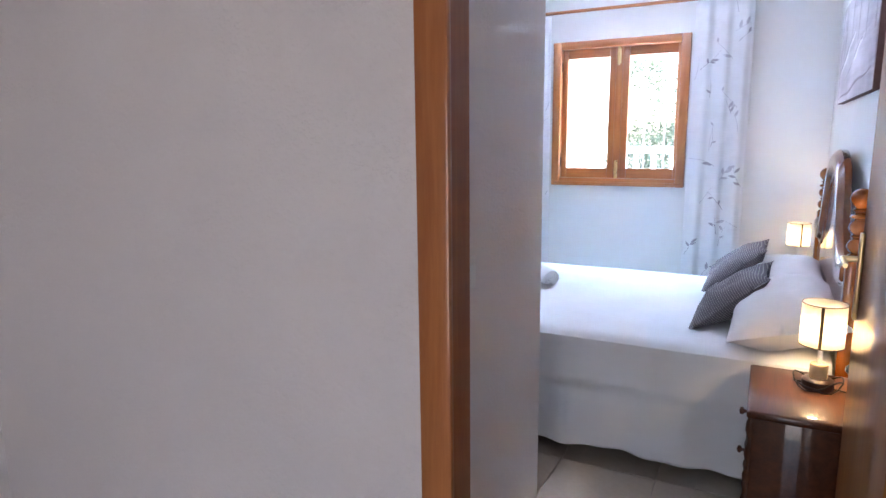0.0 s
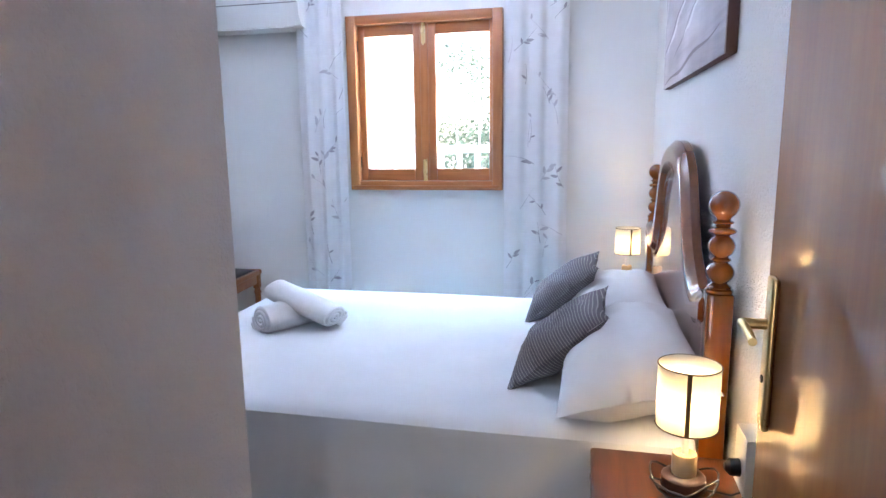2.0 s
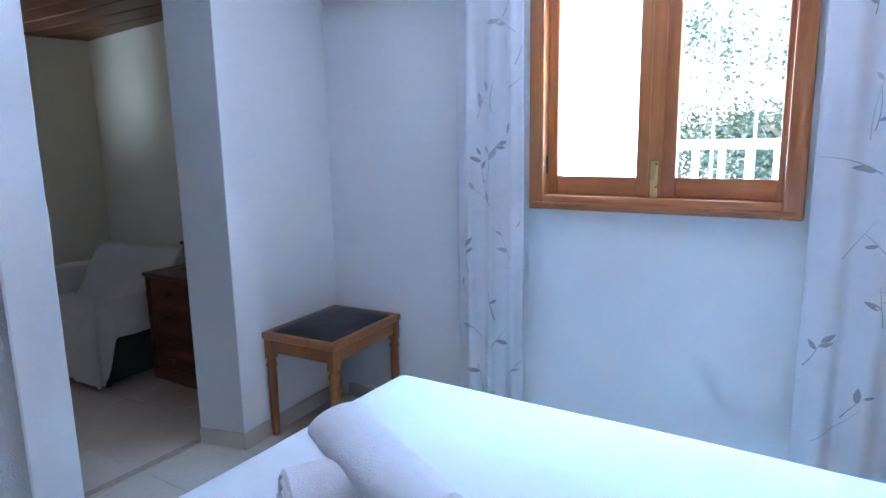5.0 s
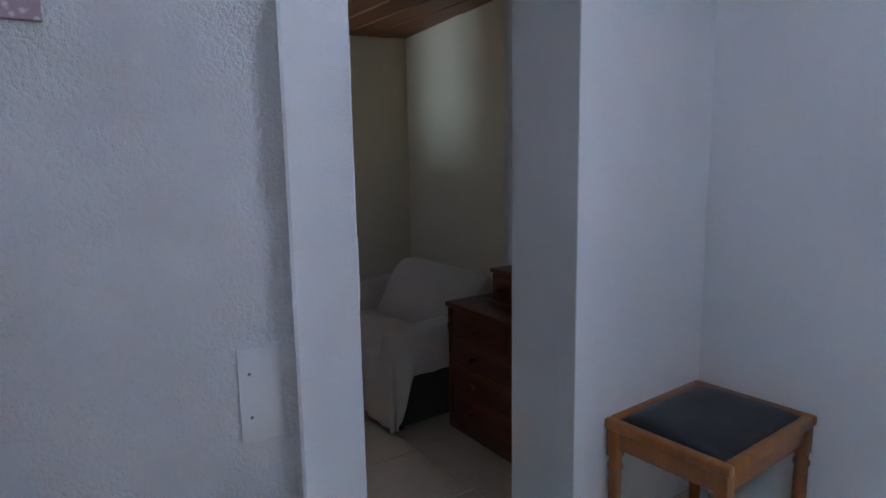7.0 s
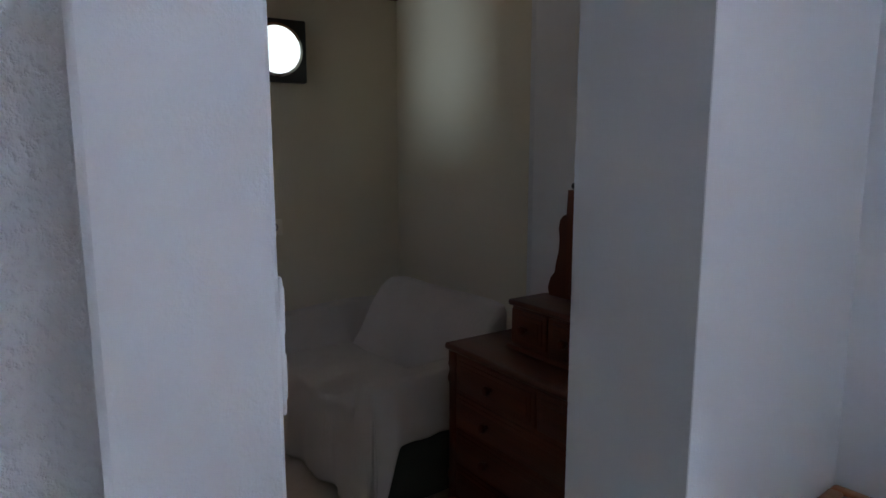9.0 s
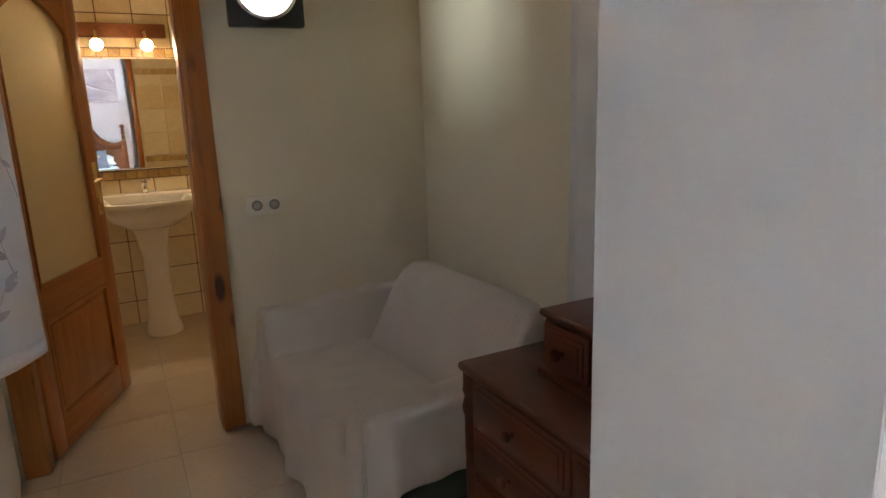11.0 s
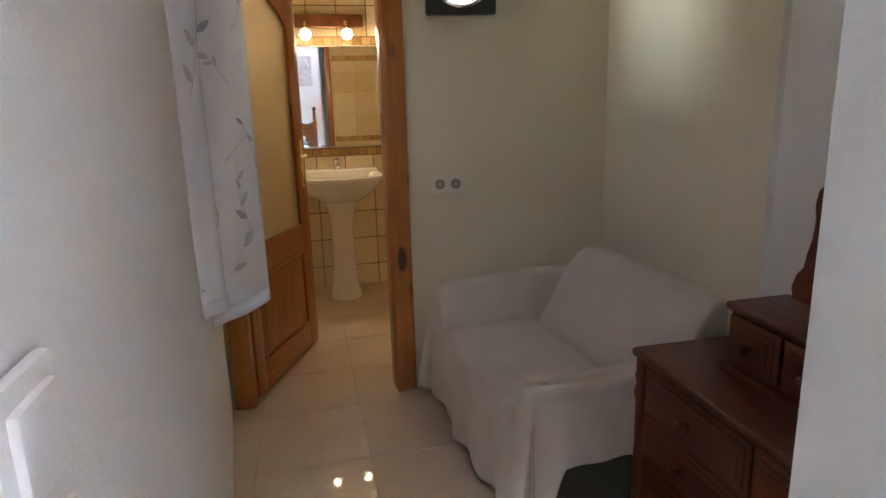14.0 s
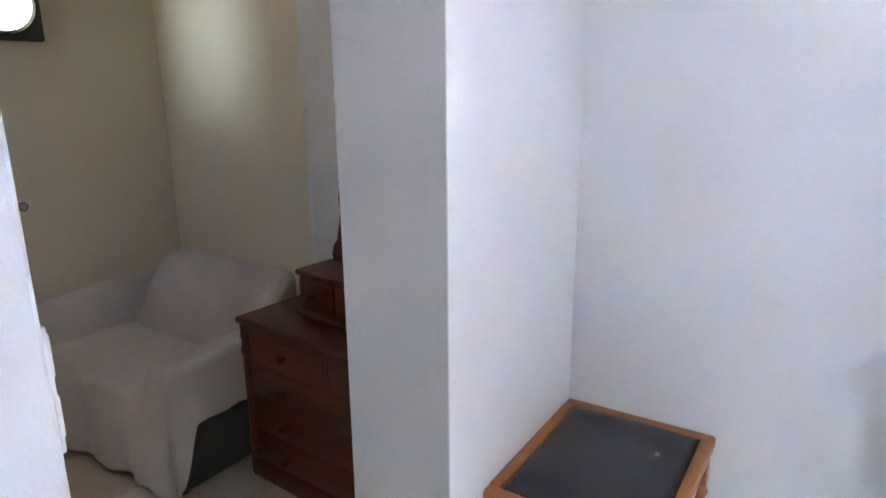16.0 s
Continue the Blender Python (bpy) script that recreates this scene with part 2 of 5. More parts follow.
M_BARK = plain("bark", (0.12, 0.085, 0.06), 0.9)
M_CANVAS_EDGE = plain("canvas_edge", (0.10, 0.05, 0.045), 0.85)


def canvas_print(name, a, b, c, scale):
    n = Nodes(name)
    v = n.coords((1, 1, 1))
    bands = n.noise(n.coords((2, 1.2, 14)), scale, 5, 0.6, 0.8)
    big = n.noise(v, 3.0, 3)
    col = n.mix(0.4, n.ramp(bands, ((0.3, a), (0.5, b), (0.7, c))), n.ramp(big, ((0.35, a), (0.65, c))))
    n.bump(n.noise(v, 300, 2), 0.1, 0.002)
    return n.set(Base_Color=col, Roughness=0.85)


M_PRINT = canvas_print("grey_wood_print", (0.30, 0.26, 0.28), (0.46, 0.42, 0.44), (0.66, 0.62, 0.64), 0.6)


def blossom(name):
    n = Nodes(name)
    v = n.coords((1, 1, 1))
    vor = n.add("ShaderNodeTexVoronoi", Scale=55.0)
    n.link(v, vor.inputs["Vector"])
    spot = n.ramp(vor.outputs["Distance"], ((0.25, (0.72, 0.66, 0.70)), (0.42, (0.46, 0.33, 0.37))))
    return n.set(Base_Color=spot, Roughness=0.8)


M_BLOSSOM = blossom("blossom_print")

# ---- mesh helpers ----
def box(bm, x0, x1, y0, y1, z0, z1, bevel=0.0, seg=2):
    made = bmesh.ops.create_cube(bm, size=1)["verts"]
    for v in made:
        v.co = Vector(((x0 + x1) / 2 + v.co.x * (x1 - x0), (y0 + y1) / 2 + v.co.y * (y1 - y0), (z0 + z1) / 2 + v.co.z * (z1 - z0)))
    if bevel:
        edges = {e for v in made for e in v.link_edges}
        bmesh.ops.bevel(bm, geom=list(edges), offset=bevel, segments=seg, affect="EDGES", profile=0.5)
    return bm


def prism(bm, outline, z0, z1):
    """An upright block over a plan outline given counter-clockwise."""
    low = [bm.verts.new((x, y, z0)) for x, y in outline]
    top = [bm.verts.new((x, y, z1)) for x, y in outline]
    n = len(outline)
    bm.faces.new(low[::-1])
    bm.faces.new(top)
    for i in range(n):
        j = (i + 1) % n
        bm.faces.new((low[i], low[j], top[j], top[i]))
    return bm


def lathe(bm, profile, cx=0.0, cy=0.0, seg=20):
    """Turns (radius, height) pairs about an upright axis."""
    rings = []
    for r, z in profile:
        rings.append([bm.verts.new((cx + r * math.cos(a), cy + r * math.sin(a), z)) for a in (2 * math.pi * k / seg for k in range(seg))])
    for a, b in zip(rings, rings[1:]):
        for k in range(seg):
            j = (k + 1) % seg
            bm.faces.new((a[k], a[j], b[j], b[k]))
    bm.faces.new(rings[0][::-1])
    bm.faces.new(rings[-1])
    return bm


def tube(bm, pts, r, seg=8):
    rings = []
    pts = [Vector(p) for p in pts]
    for i, p in enumerate(pts):
        d = (pts[min(i + 1, len(pts) - 1)] - pts[max(i - 1, 0)]).normalized()
        side = d.cross(Vector((0, 0, 1)))
        side = side.normalized() if side.length > 1e-3 else Vector((1, 0, 0))
        up = side.cross(d)
        rings.append([bm.verts.new(p + r * (side * math.cos(a) + up * math.sin(a))) for a in (2 * math.pi * k / seg for k in range(seg))])
    for a, b in zip(rings, rings[1:]):
        for k in range(seg):
            j = (k + 1) % seg
            bm.faces.new((a[k], a[j], b[j], b[k]))
    bm.faces.new(rings[0][::-1])
    bm.faces.new(rings[-1])
    return bm


def surface(bm, fn, nu, nv, close_u=False):
    """A sheet from fn(u, v) with u, v in 0..1."""
    grid = [[bm.verts.new(fn(i / nu, j / nv)) for j in range(nv + 1)] for i in range(nu + (0 if close_u else 1))]
    rows = len(grid)
    for i in range(nu):
        a, b = grid[i], grid[(i + 1) % rows]
        for j in range(nv):
            bm.faces.new((a[j], b[j], b[j + 1], a[j + 1]))
    return bm


def extrude_outline(bm, pts, thick, axis):
    """A board with an outline of (a, b) pairs, thick along axis; outline lies in the other two axes."""
    def place(a, b, t):
        p = [a, b]
        p.insert(axis, t)
        return Vector(p)
    near = [bm.verts.new(place(a, b, 0)) for a, b in pts]
    far = [bm.verts.new(place(a, b, thick)) for a, b in pts]
    bm.faces.new(near[::-1])
    bm.faces.new(far)
    n = len(pts)
    for i in range(n):
        j = (i + 1) % n
        bm.faces.new((near[i], near[j], far[j], far[i]))
    return bm


def mesh_of(bm, name, material, smooth=True):
    bmesh.ops.recalc_face_normals(bm, faces=bm.faces)
    me = bpy.data.meshes.new(name)
    bm.to_mesh(me)
    bm.free()
    me.materials.append(material)
    if smooth:
        me.shade_smooth()
        me.set_sharp_from_angle(angle=radians(38))
    return me


def part(name, bm, material, parent=None, label="", smooth=True):
    ob = new(name, mesh_of(bm, name, material, smooth))
    ob.parent = parent
    if label:
        ob["label"] = label
    return ob


def thing(name, label, category, m=None, group="", kind=""):
    ob = new(name)
    ob.empty_display_size = 0.1
    if m is not None:
        ob.matrix_world = m
    return tagged(ob, label, category, group, kind)


def solid(ob, thick, offset=-1.0):
    mod = ob.modifiers.new("thickness", "SOLIDIFY")
    mod.thickness, mod.offset = thick, offset
    return ob


def structure(name, bm, material, label, category):
    return tagged(part(name, bm, material, None, "", False), label, category, "", "structure")


B = bmesh.new

# ---- structure ----
H = 2.50
HN = 2.045

bm = B()
box(bm, -0.16, 1.17, 0.03, 0.33, 0, H)
box(bm, 2.055, 3.25, 0.03, 0.33, 0, H)
box(bm, 1.17, 2.055, 0.03, 0.33, 0, 1.105)
box(bm, 1.17, 2.055, 0.03, 0.33, 2.085, H)
structure("wall_north", bm, M_SMOOTH, "white smooth plastered wall around the bedroom window", "wall")
bm = B()
box(bm, 2.985, 3.25, -6.6, 0.03, 0, H)
structure("wall_east", bm, M_WALL, "white rough plastered wall behind the headboard", "wall")
bm = B()
prism(bm, [(-0.173, -0.726), (0.047, -0.667), (-0.008, 0.03), (-0.16, 0.03), (-0.16, 0.33), (-0.20, 0.33)], 0, H)
structure("wall_opening_pier", bm, M_SMOOTH, "white plastered wall pier beside the open passage", "wall")
# thin sheet on the white pier whose grey paints in the reveal's shade
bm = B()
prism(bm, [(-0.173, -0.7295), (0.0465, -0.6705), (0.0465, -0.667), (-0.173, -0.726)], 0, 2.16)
structure("wall_opening_shade_sheet", bm, M_REVEAL_SHADE, "white plaster reveal of the open passage, its shade painted in grey", "wall")
cove = [(0.033 - 0.045 * math.sin(a), -1.562 + 0.045 * math.cos(a)) for a in (radians(d) for d in (90, 72, 54, 36, 18, 0))]
bm = B()
prism(bm, [(-0.012, -2.82), *cove, (-0.16, -1.517), (-0.16, -2.82)], 0, H)
structure("wall_west", bm, M_WALL, "white rough plastered wall running into a coved corner", "wall")
bm = B()
prism(bm, [(0.033, -1.517), (0.036, -1.510), (0.010, -1.350), (0.004, -1.344), (-0.16, -1.345), (-0.16, -1.517)], 0, H)
structure("wall_passage_strip", bm, M_SMOOTH, "white smooth plaster pilaster beside the passage", "wall")
bm = B()
prism(bm, [(-0.16, -2.82), (-0.16, -3.815), (2.085, -3.815), (2.085, -3.66), (1.985, -3.66), (1.985, -2.84), (1.965, -2.82)], 0, H)
structure("wall_south", bm, M_HALL, "off-white plastered wall block between hall and bedroom", "wall")
# unseen dark lining, added to weaken the bounce onto the bed's side
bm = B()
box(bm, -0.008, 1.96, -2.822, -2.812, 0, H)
structure("bounce_cut_lining", bm, M_BOUNCE_CUT, "unseen taupe lining added to cut light bounced onto the bed", "wall")
bm = B()
box(bm, 2.085, 2.985, -3.815, -3.66, 2.09, H)
box(bm, 2.93, 2.985, -3.815, -3.66, 0, 2.09)
structure("wall_doorway", bm, M_HALL, "off-white plastered wall above the bedroom doorway", "wall")
# closing walls, unseen; the end gap is invented to hold the hall lamp
bm = B()
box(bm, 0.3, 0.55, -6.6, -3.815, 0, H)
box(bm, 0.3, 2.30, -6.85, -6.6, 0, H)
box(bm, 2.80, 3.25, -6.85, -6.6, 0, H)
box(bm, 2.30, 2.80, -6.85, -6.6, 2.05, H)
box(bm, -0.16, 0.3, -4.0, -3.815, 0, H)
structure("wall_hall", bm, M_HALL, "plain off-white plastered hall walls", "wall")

# alcove: its long walls lean towards one another
def lean_s(x):
    return -1.345 + (x + 0.16) * 0.100


bm = B()
def south_piece(xa, xb, z0, z1):
    prism(bm, [(xa, lean_s(xa)), (xa, lean_s(xa) - 0.24), (xb, lean_s(xb) - 0.24), (xb, lean_s(xb))], z0, z1)


WX0, WX1, WZ0, WZ1 = -1.80, -1.48, 1.20, 1.98
south_piece(-2.45, WX0, 0, HN + 0.1)
south_piece(WX1, -0.16, 0, HN + 0.1)
south_piece(WX0, WX1, 0, WZ0)
south_piece(WX0, WX1, WZ1, HN + 0.1)
structure("wall_alcove_south", bm, M_SMOOTH, "white plastered alcove wall with a small curtained window", "wall")
bm = B()
prism(bm, [(-2.34, 0.13), (-2.237, 0.116), (-1.036, -0.055), (-1.030, -0.030), (-0.19, -0.010), (-0.19, 0.33), (-2.34, 0.33)], 0, HN + 0.1)
structure("wall_alcove_north", bm, M_CREAM, "cream plastered alcove wall behind the sofa", "wall")
bm = B()
prism(bm, [(-1.0355, -0.055), (-1.022, -0.046), (-0.19, -0.026), (-0.19, -0.011), (-1.029, -0.031)], 0, HN + 0.05)
structure("wall_alcove_recess", bm, M_SMOOTH, "white plaster wall stretch behind the dresser", "wall")
bm = B()
prism(bm, [(-2.44, -0.80), (-2.325, -0.80), (-2.237, 0.116), (-2.34, 0.33), (-2.44, 0.33)], 0, HN + 0.1)
prism(bm, [(-2.44, -1.70), (-2.325, -1.70), (-2.325, -1.50), (-2.44, -1.50)], 0, HN + 0.1)
box(bm, -2.44, -2.325, -1.50, -0.80, 1.985, 2.4)
box(bm, -2.44, -2.36, -1.70, 0.33, HN + 0.1, 2.4)
structure("wall_alcove_west", bm, M_CREAM, "cream plastered wall between alcove and bathroom", "wall")
bm = B()
prism(bm, [(-0.16, -1.345), (0.003, -1.344), (0.040, -0.670), (-0.16, -0.726)], 2.16, H)
structure("wall_opening_head", bm, M_SMOOTH, "white plaster above the open passage", "wall")

bm = B()
box(bm, -0.2, 3.25, -6.85, 0.33, H, H + 0.12)
structure("ceiling", bm, M_CEIL, "white painted ceiling", "ceiling")
bm = B()
yy = -1.75
while yy < 0.33:
    box(bm, -2.36, -0.1, yy + 0.004, yy + 0.156, HN + (0.0 if int(yy * 100) % 2 else 0.004), HN + 0.04, 0.006, 1)
    yy += 0.16
box(bm, -2.36, -0.1, -1.75, 0.33, HN + 0.03, HN + 0.12)
structure("ceiling_alcove", bm, M_BOARD, "reddish brown boarded wooden ceiling", "ceiling")
bm = B()
box(bm, -4.4, -2.36, -1.9, 0.45, 2.4, 2.5)
structure("ceiling_bathroom", bm, M_CEIL, "white bathroom ceiling", "ceiling")

# skirting tiles along the bedroom walls
bm = B()
box(bm, 0.06, 2.985, 0.018, 0.03, 0, 0.075, 0.003, 1)
structure("baseboard", bm, M_TILE, "cream tile skirting under the window wall", "baseboard")
bm = B()
prism(bm, [(0.052, -0.68), (0.064, -0.68), (0.014, 0.018), (0.002, 0.018)], 0, 0.075)
prism(bm, [(-0.17, -0.738), (0.060, -0.678), (0.055, -0.667), (-0.17, -0.726)], 0, 0.075)
structure("baseboard", bm, M_TILE, "cream tile skirting round the wall pier", "baseboard")

# bedroom window
win = thing("window_1", "honey-brown wooden casement window, closed, with brass bolts", "window", pose(1.612, 0.03, 1.595), "", "structure")
WW, WH = 0.985, 1.075
def frame_bars(bm, w, h, t, y0, y1, bev):
    box(bm, -w / 2, -w / 2 + t, y0, y1, -h / 2, h / 2, bev)
    box(bm, w / 2 - t, w / 2, y0, y1, -h / 2, h / 2, bev)
    return bm
bm = frame_bars(B(), WW, WH, 0.062, -0.048, 0.10, 0.006)
part("frame_side", bm, M_PINE, win)
bm = B()
box(bm, -WW / 2 + 0.062, WW / 2 - 0.062, -0.046, 0.10, -WH / 2, -WH / 2 + 0.058, 0.006)
box(bm, -WW / 2 + 0.062, WW / 2 - 0.062, -0.046, 0.10, WH / 2 - 0.055, WH / 2, 0.006)
box(bm, -WW / 2 + 0.02, WW / 2 - 0.02, -0.056, -0.04, -WH / 2 + 0.012, -WH / 2 + 0.03, 0.004)
part("frame_rail", bm, M_PINE_X, win)
for sx, name in ((-1, "sash"), (1, "sash")):
    x0, x1 = (-0.430, -0.006) if sx < 0 else (0.006, 0.430)
    bm = B()
    box(bm, x0, x0 + (0.043 if sx < 0 else 0.066), 0.0, 0.05, -0.479, 0.482, 0.006)
    box(bm, x1 - (0.066 if sx < 0 else 0.024), x1, 0.0, 0.05, -0.479, 0.482, 0.006)
    sash = part("sash", bm, M_PINE, win)
    bm = B()
    a, b = x0 + (0.043 if sx < 0 else 0.066), x1 - (0.066 if sx < 0 else 0.024)
    box(bm, a, b, 0.002, 0.048, -0.479, -0.408, 0.005)
    box(bm, a, b, 0.002, 0.048, 0.412, 0.482, 0.005)
    box(bm, a, b, -0.002, 0.006, -0.412, -0.404, 0.002)
    part("sash_rail", bm, M_PINE_X, sash)
    bm = B()
    box(bm, a - 0.004, b + 0.004, 0.024, 0.028, -0.41, 0.414)
    pane = part("pane", bm, M_GLASS, sash, "clear glass pane", False)
    pane.visible_shadow = False
    for z in (-0.36, 0.36):
        bm = B()
        tube(bm, [(sx * 0.432, -0.008, z - 0.035), (sx * 0.432, -0.008, z + 0.035)], 0.006)
        part("hinge", bm, M_BLACK, sash, "dark iron hinge")
bm = B()
box(bm, -0.026, 0.026, -0.012, 0.006, -0.479, 0.482, 0.008)
part("meeting_stile", bm, M_PINE, win)
for z0, z1 in ((-0.50, -0.345), (0.36, 0.50)):
    bm = B()
    box(bm, -0.013, 0.013, -0.018, -0.011, z0, z1, 0.002)
    tube(bm, [(0, -0.026, z0 - 0.01), (0, -0.026, z1 - 0.02)], 0.006)
    box(bm, -0.012, 0.012, -0.034, -0.018, (z0 + z1) / 2 - 0.012, (z0 + z1) / 2 + 0.012, 0.003)
    part("bolt", bm, M_BRASS, win, "polished brass sliding bolt")

# hall doorway and the open bedroom door
door = thing("door_1", "honey wooden door lining of the bedroom doorway", "door frame", pose(2.1, -3.74, 0), "", "structure")
bm = B()
box(bm, -0.025, 0.042, -0.088, -0.07, 0, 2.10, 0.006)
part("casing", bm, M_PINE, door)
bm = B()
box(bm, -0.0145, -0.003, -0.074, 0.098, 0, 2.06, 0.003)
part("jamb", bm, M_JAMB, door)
bm = B()
box(bm, 0.795, 0.83, -0.074, 0.098, 0, 2.06, 0.004)
part("jamb", bm, M_JAMB, door)
bm = B()
box(bm, 0.79, 0.872, -0.088, -0.07, 0, 2.10, 0.006)
part("casing", bm, M_PINE, door)
bm = B()
box(bm, 0.036, 0.795, -0.074, 0.098, 2.03, 2.06, 0.004)
part("head", bm, M_PINE_X, door)

leaf = thing("bedroom_door", "open varnished wooden door with brass lever handle against the wall", "door", pose(2.848, -3.685, 0.01, 0, 0, 87.2))
bm = B()
box(bm, 0, 0.855, -0.017, 0.017, 0, 2.02, 0.003)
part("panel", bm, M_LEAF, leaf)
for side in (1,):
    bm = B()
    box(bm, 0.785, 0.820, 0.017, 0.027, 0.935, 1.165, 0.004, 3)
    plate = part("handle_plate", bm, M_BRASS, leaf, "brass backplate with keyhole")
    bm = B()
    tube(bm, [(0.803, 0.02, 1.095), (0.803, 0.060, 1.095)], 0.008, 10)
    tube(bm, [(0.808, 0.058, 1.095), (0.795, 0.062, 1.099), (0.778, 0.060, 1.097), (0.755, 0.056, 1.088), (0.738, 0.057, 1.087)], 0.006, 10)
    part("lever", bm, M_BRASS, plate)
    bm = B()
    lathe(bm, [(0.006, -0.001), (0.006, 0.002)], seg=10)
    key = part("keyhole", bm, M_BLACK, plate)
    key.matrix_basis = pose(0.803, 0.027, 1.012, -90)

# alcove window
nwin = thing("window_2", "small white alcove window behind a curtain", "window", pose((WX0 + WX1) / 2, lean_s(-1.6) - 0.17, 0, 0, 0, 5.7), "", "structure")
bm = B()
w = (WX1 - WX0) / 2
box(bm, -w, -w + 0.035, -0.03, 0.03, WZ0, WZ1, 0.004)
box(bm, w - 0.035, w, -0.03, 0.03, WZ0, WZ1, 0.004)
box(bm, -w, w, -0.028, 0.028, WZ0, WZ0 + 0.035, 0.004)
box(bm, -w, w, -0.028, 0.028, WZ1 - 0.035, WZ1, 0.004)
part("window_frame", bm, M_PLASTIC, nwin)

# bathroom door frame
frm = thing("door_2", "knotty orange pine bathroom door frame", "door frame", pose(-2.38, -1.16, 0), "", "structure")
bm = B()
box(bm, 0.055, 0.078, 0.322, 0.412, 0, 2.03, 0.008)
box(bm, 0.078, 0.088, 0.322, 0.35, 0, 2.03, 0.004)
part("casing", bm, M_KNOTTY, frm)
bm = B()
box(bm, 0.055, 0.078, -0.385, -0.30, 0, 2.03, 0.008)
part("casing", bm, M_KNOTTY, frm)
bm = B()
box(bm, -0.062, 0.06, 0.318, 0.358, 0, 1.985, 0.004)
part("jamb", bm, M_KNOTTY, frm)
bm = B()
box(bm, -0.062, 0.06, -0.338, -0.298, 0, 1.985, 0.004)
part("jamb", bm, M_KNOTTY, frm)
bm = B()
box(bm, 0.055, 0.078, -0.385, 0.412, 1.955, 2.035, 0.006)
box(bm, -0.062, 0.06, -0.30, 0.32, 1.945, 1.985, 0.004)
part("head", bm, M_PINE_Y, frm)

ang = math.degrees(math.atan2(0.29, -0.67))
bleaf = thing("bathroom_door", "half-open honey wooden door with frosted glass panel", "door", pose(-2.40, -1.462, 0.008, 0, 0, ang))
LW, LH = 0.70, 1.93
bm = B()
box(bm, 0, 0.085, -0.018, 0.018, 0, LH, 0.004)
part("stile", bm, M_PINE, bleaf)
bm = B()
box(bm, LW - 0.095, LW, -0.018, 0.018, 0, LH, 0.004)
stile = part("stile", bm, M_PINE, bleaf)
bm = B()
box(bm, 0.085, LW - 0.095, -0.0175, 0.0175, 0, 0.13, 0.004)
part("rail", bm, M_PINE_X, bleaf)
bm = B()
box(bm, 0.085, LW - 0.095, -0.0175, 0.0175, 0.545, 0.66, 0.004)
part("rail", bm, M_PINE_X, bleaf)
bm = B()
a0, a1 = 0.085, LW - 0.095
top = [(a0, LH)] + [(a0 + (a1 - a0) * k / 16, 1.62 + 0.13 * math.sin(math.pi * k / 16) ** 0.8) for k in range(17)] + [(a1, LH)]
extrude_outline(bm, [(p[0], p[1]) for p in top], 0.035, 1)
rail = part("arched_rail", bm, M_PINE_X, bleaf)
rail.location.y = -0.0175
bm = B()
box(bm, a0 - 0.005, a1 + 0.005, -0.003, 0.003, 0.65, 1.78)
part("glass_panel", bm, M_FROST, bleaf, "yellowish frosted glass panel", False)
bm = B()
box(bm, a0, a1, -0.008, 0.008, 0.125, 0.55)
box(bm, a0 + 0.035, a1 - 0.035, -0.015, 0.015, 0.165, 0.51, 0.007)
part("lower_panel", bm, M_PINE, bleaf)
for x0, x1, z0, z1 in ((a0, a0 + 0.018, 0.13, 0.545), (a1 - 0.018, a1, 0.13, 0.545), (a0, a0 + 0.014, 0.66, 1.63), (a1 - 0.014, a1, 0.66, 1.63)):
    bm = B()
    box(bm, x0, x1, -0.021, 0.021, z0, z1, 0.005)
    part("bead", bm, M_PINE, bleaf)
for z0, z1 in ((0.13, 0.148), (0.527, 0.545), (0.66, 0.675)):
    bm = B()
    box(bm, a0, a1, -0.0205, 0.0205, z0, z1, 0.005)
    part("bead", bm, M_PINE_X, bleaf)
bm = B()
box(bm, LW - 0.065, LW - 0.03, -0.022, -0.018, 0.86, 1.10, 0.002)
box(bm, LW - 0.065, LW - 0.03, 0.018, 0.022, 0.86, 1.10, 0.002)
plate = part("handle_plate", bm, M_BRASS, bleaf, "brass backplate")
bm = B()
for s in (-1, 1):
    tube(bm, [(LW - 0.048, s * 0.02, 1.02), (LW - 0.048, s * 0.058, 1.02)], 0.008)
    tube(bm, [(LW - 0.048, s * 0.055, 1.02), (LW - 0.09, s * 0.06, 1.022), (LW - 0.15, s * 0.058, 1.016)], 0.007)
part("lever", bm, M_BRASS, plate)

# outside, beyond the bedroom window
bm = B()
surface(bm, lambda u, v: Vector((-200 + 400 * u, -200 + 400 * v, -0.35)), 20, 20)
structure("ground", bm, M_PAVE, "pale sunlit ground outside the house", "ground")

# ---- bedroom things ----
def leaf_mesh(bm, p, r, rng):
    a, t = rng.uniform(0, 6.28), rng.uniform(-0.9, 0.9)
    d = Vector((math.cos(a) * math.cos(t), math.sin(a) * math.cos(t), math.sin(t)))
    s = d.cross(Vector((rng.uniform(-1, 1), rng.uniform(-1, 1), rng.uniform(-1, 1)))).normalized()
    q = [bm.verts.new(p + v) for v in (-d * r, s * r * 0.45, d * r, -s * r * 0.45)]
    bm.faces.new(q)


